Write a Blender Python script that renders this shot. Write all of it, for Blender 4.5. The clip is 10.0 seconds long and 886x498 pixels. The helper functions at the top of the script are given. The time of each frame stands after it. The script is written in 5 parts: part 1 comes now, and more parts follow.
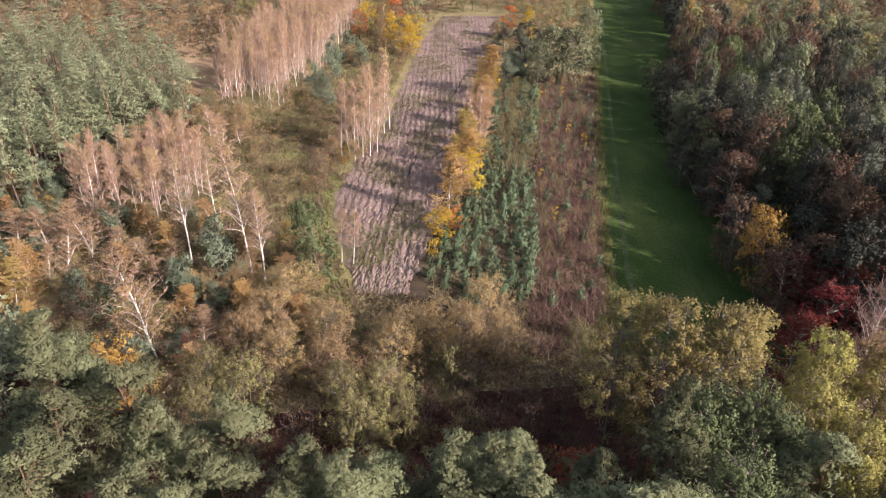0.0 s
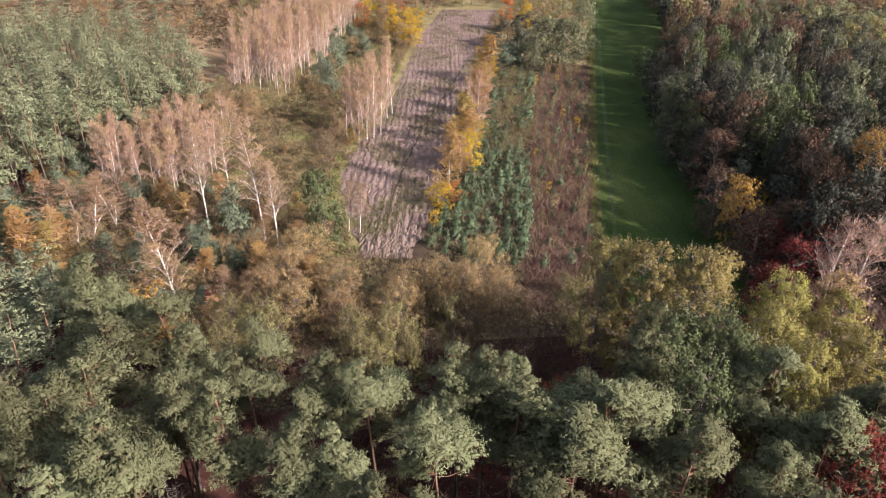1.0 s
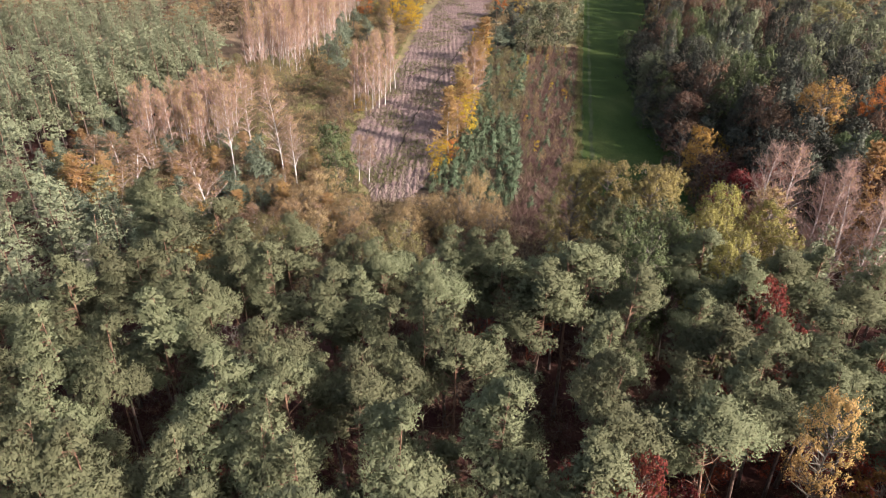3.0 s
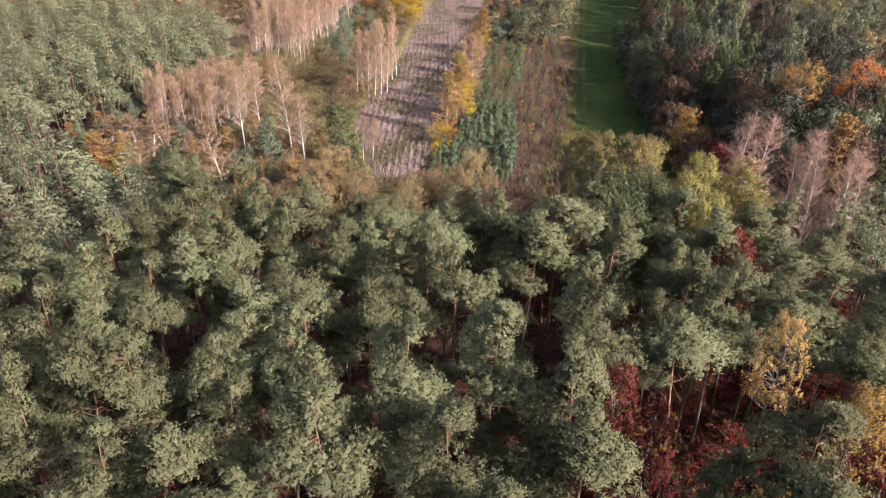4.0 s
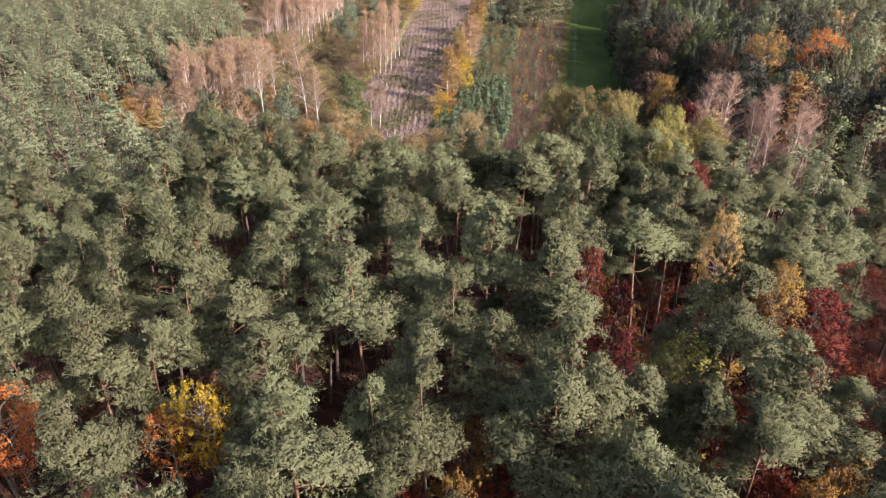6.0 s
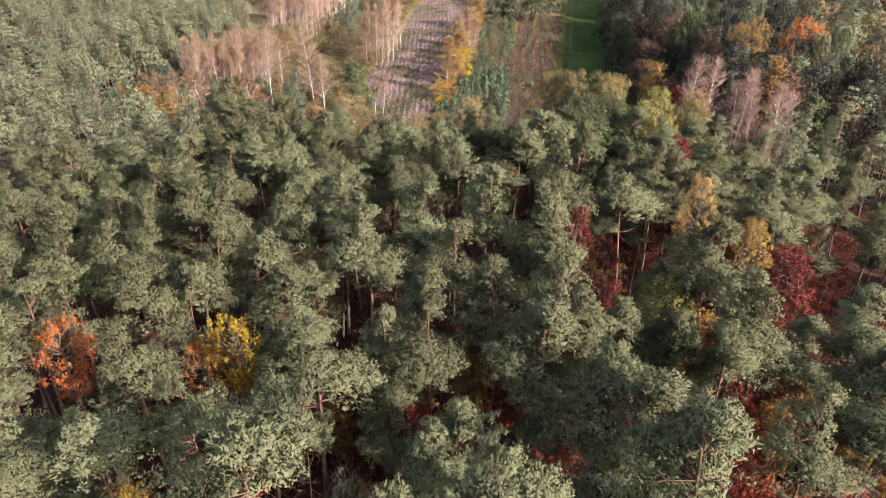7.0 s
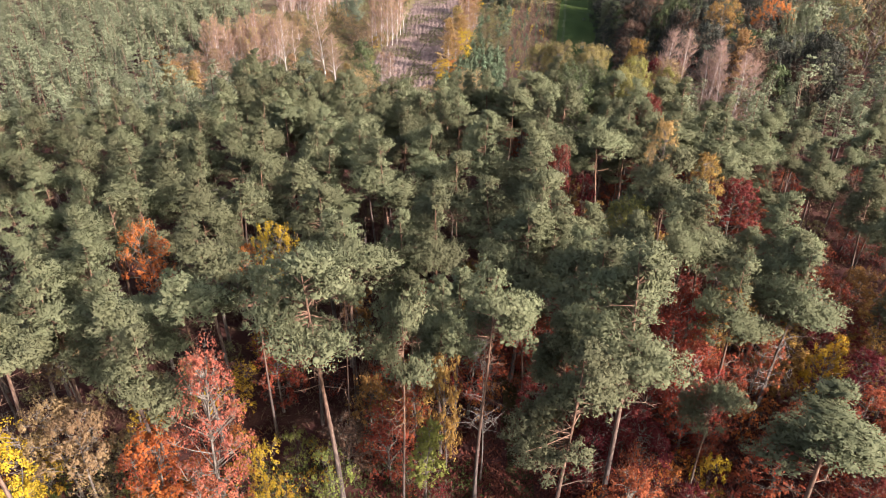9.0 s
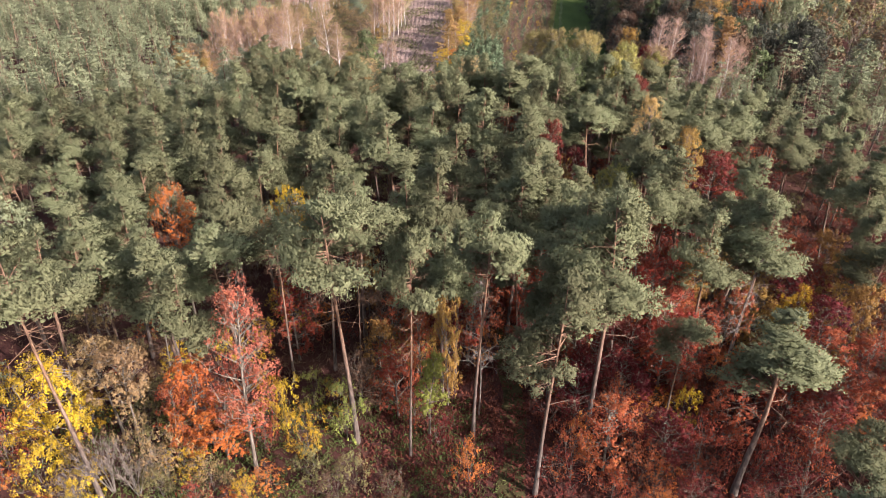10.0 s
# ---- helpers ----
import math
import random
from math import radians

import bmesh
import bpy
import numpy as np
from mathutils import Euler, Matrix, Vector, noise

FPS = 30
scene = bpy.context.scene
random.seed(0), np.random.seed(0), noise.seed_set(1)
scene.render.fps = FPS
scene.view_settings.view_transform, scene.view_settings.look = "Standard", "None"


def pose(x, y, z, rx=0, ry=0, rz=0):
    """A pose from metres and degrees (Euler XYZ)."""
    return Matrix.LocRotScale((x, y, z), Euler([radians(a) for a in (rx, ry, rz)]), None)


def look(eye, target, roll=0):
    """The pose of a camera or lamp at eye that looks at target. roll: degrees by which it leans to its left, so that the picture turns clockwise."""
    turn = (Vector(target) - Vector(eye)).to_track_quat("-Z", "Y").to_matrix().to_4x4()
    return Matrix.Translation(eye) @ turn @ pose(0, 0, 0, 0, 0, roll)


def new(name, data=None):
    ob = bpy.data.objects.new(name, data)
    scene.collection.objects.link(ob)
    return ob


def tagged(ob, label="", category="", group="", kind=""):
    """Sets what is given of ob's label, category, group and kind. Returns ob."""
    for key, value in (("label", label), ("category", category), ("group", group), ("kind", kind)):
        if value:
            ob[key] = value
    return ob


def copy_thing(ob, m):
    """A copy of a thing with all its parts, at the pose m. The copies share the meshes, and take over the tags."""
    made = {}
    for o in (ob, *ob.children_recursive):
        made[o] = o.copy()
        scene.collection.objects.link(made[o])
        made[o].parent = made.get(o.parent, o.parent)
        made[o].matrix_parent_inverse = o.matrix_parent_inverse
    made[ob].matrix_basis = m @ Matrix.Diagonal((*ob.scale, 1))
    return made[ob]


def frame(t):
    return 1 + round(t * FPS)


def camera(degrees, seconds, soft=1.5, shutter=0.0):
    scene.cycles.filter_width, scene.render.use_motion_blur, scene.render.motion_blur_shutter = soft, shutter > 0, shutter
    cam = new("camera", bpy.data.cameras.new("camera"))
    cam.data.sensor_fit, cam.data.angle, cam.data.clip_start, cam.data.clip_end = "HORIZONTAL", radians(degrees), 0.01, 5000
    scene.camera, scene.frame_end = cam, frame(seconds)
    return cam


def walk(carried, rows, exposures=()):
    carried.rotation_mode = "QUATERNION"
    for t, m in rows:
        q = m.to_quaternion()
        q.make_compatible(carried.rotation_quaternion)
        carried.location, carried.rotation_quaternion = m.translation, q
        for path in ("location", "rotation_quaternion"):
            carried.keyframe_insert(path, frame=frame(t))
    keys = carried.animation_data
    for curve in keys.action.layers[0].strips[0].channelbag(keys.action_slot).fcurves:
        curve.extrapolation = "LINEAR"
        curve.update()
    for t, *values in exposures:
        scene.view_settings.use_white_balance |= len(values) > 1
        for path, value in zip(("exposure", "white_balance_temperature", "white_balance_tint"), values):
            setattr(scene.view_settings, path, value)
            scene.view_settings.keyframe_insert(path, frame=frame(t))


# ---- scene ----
import functools

cam = camera(66.0, 10.0, soft=0.75)
# seconds, place, turn: the aircraft backs away level over the wood, its camera tilted about 30 degrees down
ROWS = [
    (0, 0.000, 0.000, 45.085, 60.496, -0.583, 0.428),
    (0.5, -0.011, -3.703, 44.845, 60.485, -0.553, 0.405),
    (1, -0.017, -7.514, 44.594, 60.468, -0.521, 0.377),
    (1.5, -0.006, -11.277, 44.351, 60.479, -0.489, 0.343),
    (2, 0.016, -15.096, 44.098, 60.491, -0.456, 0.304),
    (2.5, 0.032, -18.810, 43.850, 60.516, -0.433, 0.264),
    (3.8, -0.009, -28.285, 43.151, 60.483, -0.413, 0.159),
    (4, -0.051, -29.593, 43.051, 60.466, -0.408, 0.143),
    (4.5, -0.187, -32.785, 42.811, 60.406, -0.389, 0.097),
    (5, -0.315, -36.174, 42.616, 60.329, -0.363, 0.031),
    (5.5, -0.447, -39.347, 42.497, 60.264, -0.323, -0.041),
    (5.7, -0.505, -40.644, 42.461, 60.239, -0.301, -0.067),
    (6.8, -0.821, -48.109, 42.378, 60.110, -0.117, -0.197),
    (7, -0.850, -49.429, 42.359, 60.090, -0.087, -0.214),
    (7.5, -0.943, -52.616, 42.303, 60.043, -0.010, -0.243),
    (8, -1.045, -55.985, 42.221, 59.991, 0.053, -0.269),
    (8.5, -1.163, -59.172, 42.157, 59.951, 0.107, -0.306),
    (9, -1.281, -62.561, 42.093, 59.887, 0.163, -0.345),
    (9.5, -1.388, -65.833, 42.050, 59.810, 0.224, -0.385),
    (10, -1.487, -69.266, 41.995, 59.712, 0.281, -0.426),
]
walk(cam, [(t, pose(x, y, z, rx, ry, rz)) for t, x, y, z, rx, ry, rz in ROWS], exposures=[(0.0, 1.32), (5.0, 1.34), (7.5, 1.46), (10.0, 1.58)])

# ---- light: low autumn sun from behind and to the right ----
SUN_HEIGHT, SUN_X, SUN_Y = radians(29), 0.82, -0.57
world = bpy.data.worlds.new("sky")
scene.world = world
world.use_nodes = True
sky = world.node_tree.nodes.new("ShaderNodeTexSky")
sky.sky_type, sky.sun_disc = "NISHITA", False
sky.sun_elevation, sky.sun_rotation = SUN_HEIGHT, math.atan2(SUN_X, SUN_Y)
sky.air_density, sky.dust_density, sky.ozone_density = 0.9, 3.0, 0.8
haze = world.node_tree.nodes.new("ShaderNodeHueSaturation")
haze.inputs["Saturation"].default_value = 0.68
world.node_tree.links.new(sky.outputs[0], haze.inputs["Color"])
world.node_tree.links.new(haze.outputs[0], world.node_tree.nodes["Background"].inputs[0])
world.node_tree.nodes["Background"].inputs[1].default_value = 0.14
sun = new("sun", bpy.data.lights.new("sun", "SUN"))
sun.data.energy, sun.data.angle, sun.data.color = 5.0, radians(0.6), (1.0, 0.878, 0.82)
sun.matrix_basis = look((SUN_X * 100, SUN_Y * 100, math.tan(SUN_HEIGHT) * 100), (0, 0, 0))


# ---- materials ----
def nodes_of(name):
    m = bpy.data.materials.new(name)
    m.use_nodes = True
    t = m.node_tree
    t.nodes.clear()
    return m, t, t.nodes.new("ShaderNodeOutputMaterial")


def ramp(t, stops):
    r = t.nodes.new("ShaderNodeValToRGB")
    while len(r.color_ramp.elements) < len(stops):
        r.color_ramp.elements.new(0.5)
    for e, (at, col) in zip(r.color_ramp.elements, stops):
        e.position, e.color = at, (*col, 1)
    return r


def noisy(t, scale, detail=4, coords="Object", stretch=None):
    c = t.nodes.new("ShaderNodeTexCoord")
    n = t.nodes.new("ShaderNodeTexNoise")
    n.inputs["Scale"].default_value, n.inputs["Detail"].default_value = scale, detail
    if stretch:
        m = t.nodes.new("ShaderNodeMapping")
        m.inputs["Scale"].default_value = stretch
        t.links.new(c.outputs[coords], m.inputs["Vector"])
        t.links.new(m.outputs[0], n.inputs["Vector"])
    else:
        t.links.new(c.outputs[coords], n.inputs["Vector"])
    return n


def mixed(t, kind, a, b, factor):
    m = t.nodes.new("ShaderNodeMix")
    m.data_type, m.blend_type = "RGBA", kind
    if isinstance(factor, float):
        m.inputs["Factor"].default_value = factor
    else:
        t.links.new(factor, m.inputs["Factor"])
    for slot, v in (("A", a), ("B", b)):
        s = [i for i in m.inputs if i.name == slot and i.type == "RGBA"][0]
        if isinstance(v, tuple):
            s.default_value = (*v, 1)
        else:
            t.links.new(v, s)
    return [o for o in m.outputs if o.type == "RGBA"][0]


def leaf_material(name, cols, through_it=0.35, tree_shift=0.28, leaf_to_leaf=0.6, patch=0.45):
    """Leaves or needles: colours from leaf to leaf, a shift from tree to tree, light that shines through."""
    m, t, out = nodes_of(name)
    geo = t.nodes.new("ShaderNodeNewGeometry")
    info = t.nodes.new("ShaderNodeObjectInfo")
    r = ramp(t, [(i / max(1, len(cols) - 1), c) for i, c in enumerate(cols)])
    big = noisy(t, patch, 3)
    mean = t.nodes.new("ShaderNodeMath")
    mean.operation = "MULTIPLY_ADD"
    t.links.new(big.outputs["Fac"], mean.inputs[0])
    mean.inputs[1].default_value = 0.5 + 0.5 * (1 - leaf_to_leaf)
    half = t.nodes.new("ShaderNodeMath")
    half.operation = "MULTIPLY"
    half.inputs[1].default_value = 0.5 * leaf_to_leaf
    t.links.new(geo.outputs["Random Per Island"], half.inputs[0])
    t.links.new(half.outputs[0], mean.inputs[2])
    t.links.new(mean.outputs[0], r.inputs["Fac"])
    hsv = t.nodes.new("ShaderNodeHueSaturation")
    span = t.nodes.new("ShaderNodeMapRange")
    span.inputs["To Min"].default_value, span.inputs["To Max"].default_value = 1 - tree_shift, 1 + tree_shift
    wide = noisy(t, 0.16, 2)
    blend = t.nodes.new("ShaderNodeMath")
    blend.operation = "MULTIPLY_ADD"
    blend.inputs[1].default_value = 0.55
    t.links.new(info.outputs["Random"], blend.inputs[0])
    part_of = t.nodes.new("ShaderNodeMapRange")
    part_of.inputs["From Min"].default_value, part_of.inputs["From Max"].default_value = 0.3, 0.7
    part_of.inputs["To Max"].default_value = 0.45
    t.links.new(wide.outputs["Fac"], part_of.inputs["Value"])
    t.links.new(part_of.outputs[0], blend.inputs[2])
    t.links.new(blend.outputs[0], span.inputs["Value"])
    t.links.new(span.outputs[0], hsv.inputs["Value"])
    hue = t.nodes.new("ShaderNodeMapRange")
    hue.inputs["To Min"].default_value, hue.inputs["To Max"].default_value = 0.5 - tree_shift * 0.06, 0.5 + tree_shift * 0.06
    t.links.new(blend.outputs[0], hue.inputs["Value"])
    t.links.new(hue.outputs[0], hsv.inputs["Hue"])
    t.links.new(r.outputs[0], hsv.inputs["Color"])
    d = t.nodes.new("ShaderNodeBsdfPrincipled")
    d.inputs["Roughness"].default_value = 0.7
    d.inputs["Specular IOR Level"].default_value = 0.08
    tr = t.nodes.new("ShaderNodeBsdfTranslucent")
    mix = t.nodes.new("ShaderNodeMixShader")
    mix.inputs[0].default_value = through_it
    t.links.new(hsv.outputs[0], d.inputs["Base Color"])
    t.links.new(hsv.outputs[0], tr.inputs["Color"])
    t.links.new(d.outputs[0], mix.inputs[1])
    t.links.new(tr.outputs[0], mix.inputs[2])
    t.links.new(mix.outputs[0], out.inputs[0])
    return m


def solid_material(name, cols, scale=3.0, rough=0.85, bump=0.4, stretch=None, second=0.35, fine=None):
    """Bark, soil and the like: two scales of noise in colour, relief by bump."""
    m, t, out = nodes_of(name)
    d = t.nodes.new("ShaderNodeBsdfPrincipled")
    d.inputs["Roughness"].default_value = rough
    d.inputs["Specular IOR Level"].default_value = 0.05
    n = noisy(t, scale, 6, stretch=stretch)
    r = ramp(t, [(0.3 + 0.4 * i / max(1, len(cols) - 1), c) for i, c in enumerate(cols)])
    t.links.new(n.outputs["Fac"], r.inputs["Fac"])
    n2 = noisy(t, fine or scale * 7, 4, stretch=stretch)
    r2 = ramp(t, [(0.3, (0.45, 0.45, 0.45)), (0.7, (1.3, 1.3, 1.3))])
    t.links.new(n2.outputs["Fac"], r2.inputs["Fac"])
    col = mixed(t, "MULTIPLY", r.outputs[0], r2.outputs[0], second + 0.3)
    t.links.new(col, d.inputs["Base Color"])
    b = t.nodes.new("ShaderNodeBump")
    b.inputs["Strength"].default_value, b.inputs["Distance"].default_value = bump, 0.1
    t.links.new(n2.outputs["Fac"], b.inputs["Height"])
    t.links.new(b.outputs[0], d.inputs["Normal"])
    t.links.new(d.outputs[0], out.inputs[0])
    return m


def bark_material(name, low, high, at, marks=None):
    """Bark that changes colour up the trunk (height in metres), with cracks or, for a birch, dark bands."""
    m, t, out = nodes_of(name)
    d = t.nodes.new("ShaderNodeBsdfPrincipled")
    d.inputs["Roughness"].default_value = 0.85
    c = t.nodes.new("ShaderNodeTexCoord")
    s = t.nodes.new("ShaderNodeSeparateXYZ")
    t.links.new(c.outputs["Object"], s.inputs[0])
    span = t.nodes.new("ShaderNodeMapRange")
    span.inputs["From Min"].default_value, span.inputs["From Max"].default_value = at
    t.links.new(s.outputs["Z"], span.inputs["Value"])
    col = mixed(t, "MIX", low, high, span.outputs[0])
    n = noisy(t, 1.0, 5, stretch=(9, 9, 2) if not marks else (2.5, 2.5, 9))
    r = ramp(t, [(0.42, marks or (0.35, 0.3, 0.28)), (0.5 if marks else 0.65, (1, 1, 1))])
    t.links.new(n.outputs["Fac"], r.inputs["Fac"])
    col = mixed(t, "MULTIPLY", col, r.outputs[0], 0.85)
    t.links.new(col, d.inputs["Base Color"])
    b = t.nodes.new("ShaderNodeBump")
    b.inputs["Strength"].default_value, b.inputs["Distance"].default_value = 0.5, 0.03
    t.links.new(n.outputs["Fac"], b.inputs["Height"])
    t.links.new(b.outputs[0], d.inputs["Normal"])
    t.links.new(d.outputs[0], out.inputs[0])
    return m


NEEDLES = leaf_material("pine_needles", [(0.087, 0.09, 0.049), (0.129, 0.133, 0.074), (0.16, 0.166, 0.094)], 0.24, 0.42, 0.22, 1.0)
# Paler copy of the pine needles; the far wood's bright, hazy light is in the colour.
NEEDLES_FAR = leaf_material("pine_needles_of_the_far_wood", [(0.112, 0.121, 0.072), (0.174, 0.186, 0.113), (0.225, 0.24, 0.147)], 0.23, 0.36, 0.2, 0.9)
NEEDLES_YOUNG = leaf_material("blue_green_pine_needles", [(0.072, 0.086, 0.06), (0.125, 0.146, 0.1), (0.18, 0.2, 0.135)], 0.18, 0.2)
# Darker copy of the pine needles: the wood's shade is put into the colour.
NEEDLES_SHADED = leaf_material("dark_spruce_needles", [(0.045, 0.05, 0.038), (0.082, 0.088, 0.066), (0.125, 0.13, 0.1)], 0.15, 0.3, 0.3, 0.9)
NEEDLES_BLUE = leaf_material("young_needles", [(0.052, 0.074, 0.044), (0.096, 0.126, 0.074), (0.146, 0.178, 0.104)], 0.2, 0.4)
GOLD = leaf_material("golden_leaves", [(0.3, 0.18, 0.02), (0.47, 0.31, 0.03), (0.54, 0.41, 0.06)], 0.45)
ORANGE = leaf_material("orange_leaves", [(0.32, 0.085, 0.026), (0.46, 0.15, 0.04), (0.54, 0.25, 0.07)], 0.45)
RED = leaf_material("red_leaves", [(0.075, 0.014, 0.015), (0.13, 0.026, 0.024), (0.195, 0.052, 0.036)], 0.4)
SALMON = leaf_material("salmon_red_leaves", [(0.24, 0.055, 0.045), (0.37, 0.11, 0.075), (0.44, 0.19, 0.085)], 0.4, 0.1, 0.6, 0.35)
RUST = leaf_material("rust_leaves", [(0.155, 0.032, 0.022), (0.255, 0.062, 0.034), (0.335, 0.12, 0.048)], 0.4)
TAN = leaf_material("tan_leaves", [(0.16, 0.108, 0.056), (0.27, 0.185, 0.095), (0.36, 0.265, 0.135)], 0.35)
OLIVE = leaf_material("olive_leaves", [(0.1, 0.088, 0.038), (0.18, 0.158, 0.07), (0.26, 0.235, 0.11)], 0.35)
YELLOWING = leaf_material("yellow_green_oak_leaves", [(0.12, 0.106, 0.036), (0.21, 0.185, 0.06), (0.29, 0.255, 0.09)], 0.35)
OAK_GOLD = leaf_material("olive_gold_leaves", [(0.12, 0.092, 0.036), (0.2, 0.16, 0.064), (0.28, 0.23, 0.105)], 0.35)
GREEN = leaf_material("dull_green_leaves", [(0.034, 0.0442, 0.0204), (0.068, 0.0816, 0.0374), (0.109, 0.122, 0.0544)], 0.15)
GREY_GREEN = leaf_material("grey_green_leaves", [(0.072, 0.08, 0.048), (0.128, 0.136, 0.08), (0.192, 0.192, 0.12)], 0.3)
# Leaf colour darkened to near black to stand for the shade beyond the ride.
SHADE_TONED = leaf_material("dark_mixed_leaves", [(0.022, 0.024, 0.019), (0.04, 0.041, 0.032), (0.06, 0.056, 0.042)], 0.15, 0.4)
BROWN = leaf_material("brown_leaves", [(0.06, 0.035, 0.024), (0.1, 0.06, 0.04), (0.145, 0.092, 0.056)], 0.15)
AMBER = leaf_material("amber_brown_leaves", [(0.17, 0.09, 0.03), (0.28, 0.16, 0.05), (0.36, 0.22, 0.07)], 0.35)
MAROON = leaf_material("maroon_fallen_leaves", [(0.05, 0.014, 0.012), (0.085, 0.026, 0.02), (0.13, 0.05, 0.026)], 0.1)
BIRCH_TOP = leaf_material("olive_amber_birch_leaves", [(0.25, 0.18, 0.07), (0.36, 0.265, 0.1), (0.45, 0.35, 0.14)], 0.45)
BIRCH_LEAF = leaf_material("amber_birch_leaves", [(0.28, 0.17, 0.09), (0.39, 0.25, 0.13), (0.47, 0.33, 0.17)], 0.45)
TWIGS = leaf_material("mauve_birch_twigs", [(0.22, 0.145, 0.125), (0.34, 0.225, 0.19), (0.45, 0.31, 0.265)], 0.1, 0.15)
LIME = leaf_material("yellow_green_leaves", [(0.12, 0.135, 0.034), (0.19, 0.205, 0.052), (0.27, 0.27, 0.08)], 0.4)
DRY_TWIGS = leaf_material("grey_dry_twigs", [(0.08, 0.06, 0.052), (0.13, 0.105, 0.092), (0.19, 0.16, 0.14)], 0.0, 0.15)
WEEDS = leaf_material("withered_weeds", [(0.095, 0.07, 0.046), (0.155, 0.12, 0.075), (0.225, 0.185, 0.105)], 0.3)
HERBS = leaf_material("low_green_herbs", [(0.04, 0.044, 0.018), (0.07, 0.084, 0.03), (0.125, 0.13, 0.045)], 0.3)
GRASS_BLADES = leaf_material("rough_grass_blades", [(0.085, 0.092, 0.034), (0.155, 0.155, 0.062), (0.23, 0.21, 0.105)], 0.3)
PINE_BARK = bark_material("pine_bark", (0.105, 0.08, 0.07), (0.19, 0.105, 0.066), (4.0, 11.0))
GREY_BARK = bark_material("grey_bark", (0.14, 0.115, 0.095), (0.2, 0.17, 0.14), (1.0, 8.0))
SNAG_BARK = bark_material("bleached_dead_wood", (0.15, 0.13, 0.115), (0.21, 0.18, 0.16), (1.0, 8.0))
BIRCH_BARK = bark_material("birch_bark", (0.42, 0.38, 0.35), (0.6, 0.54, 0.5), (1.0, 6.0), (0.1, 0.09, 0.085))
LITTER = solid_material("forest_litter", [(0.034, 0.014, 0.013), (0.057, 0.025, 0.022), (0.08, 0.04, 0.03)], 0.35, 0.95, 0.6, fine=6.0)
MEADOW = solid_material("rough_autumn_grass", [(0.105, 0.092, 0.044), (0.165, 0.135, 0.07), (0.23, 0.175, 0.1)], 0.16, 0.95, 0.6, fine=4.0)
HEATH = solid_material("brown_heath", [(0.12, 0.08, 0.048), (0.192, 0.128, 0.08), (0.24, 0.176, 0.112)], 0.1, 0.95, 0.6, fine=3.0)
SOIL = solid_material("ploughed_soil", [(0.105, 0.072, 0.068), (0.165, 0.115, 0.106), (0.215, 0.155, 0.14)], 0.25, 0.95, 0.8, fine=5.0)
SOD = leaf_material("turned_sods", [(0.072, 0.06, 0.036), (0.144, 0.108, 0.088), (0.208, 0.16, 0.132)], 0.0, 0.1)


def turf_material():
    """Mown track grass: fine grain, wide patches, and two worn wheel lanes along one side."""
    m, t, out = nodes_of("mown_track_grass")
    d = t.nodes.new("ShaderNodeBsdfPrincipled")
    d.inputs["Roughness"].default_value = 0.95
    d.inputs["Specular IOR Level"].default_value = 0.03
    n = noisy(t, 0.12, 5, stretch=(1, 0.4, 1))
    r = ramp(t, [(0.3, (0.024, 0.04, 0.012)), (0.52, (0.036, 0.056, 0.017)), (0.72, (0.062, 0.078, 0.027))])
    t.links.new(n.outputs["Fac"], r.inputs["Fac"])
    n2 = noisy(t, 3.0, 5)
    r2 = ramp(t, [(0.3, (0.6, 0.6, 0.6)), (0.7, (1.25, 1.2, 1.1))])
    t.links.new(n2.outputs["Fac"], r2.inputs["Fac"])
    col = mixed(t, "MULTIPLY", r.outputs[0], r2.outputs[0], 0.8)
    t.links.new(col, d.inputs["Base Color"])
    b = t.nodes.new("ShaderNodeBump")
    b.inputs["Strength"].default_value, b.inputs["Distance"].default_value = 0.6, 0.08
    t.links.new(n2.outputs["Fac"], b.inputs["Height"])
    t.links.new(b.outputs[0], d.inputs["Normal"])
    t.links.new(d.outputs[0], out.inputs[0])
    return m


APRICOT = leaf_material("apricot_birch_leaves", [(0.27, 0.16, 0.07), (0.38, 0.235, 0.1), (0.46, 0.32, 0.14)], 0.45)
MAUVE = leaf_material("mauve_withered_stems", [(0.1, 0.058, 0.052), (0.16, 0.1, 0.084), (0.22, 0.155, 0.1)], 0.3)
TURF = turf_material()
RUT = solid_material("damp_rut_soil", [(0.035, 0.026, 0.02), (0.06, 0.045, 0.036), (0.09, 0.07, 0.055)], 0.5, 0.9, 0.6)
PLOT = solid_material("weedy_plot", [(0.03, 0.022, 0.016), (0.05, 0.036, 0.026), (0.075, 0.056, 0.038)], 0.3, 0.95, 0.6, fine=5.0)
PATH = solid_material("mossy_path", [(0.03, 0.024, 0.012), (0.05, 0.042, 0.02), (0.075, 0.062, 0.03)], 0.6, 0.95, 0.5)
LANE = solid_material("worn_wheel_lane", [(0.034, 0.048, 0.021), (0.046, 0.057, 0.026), (0.062, 0.066, 0.034)], 0.4, 0.95, 0.4)


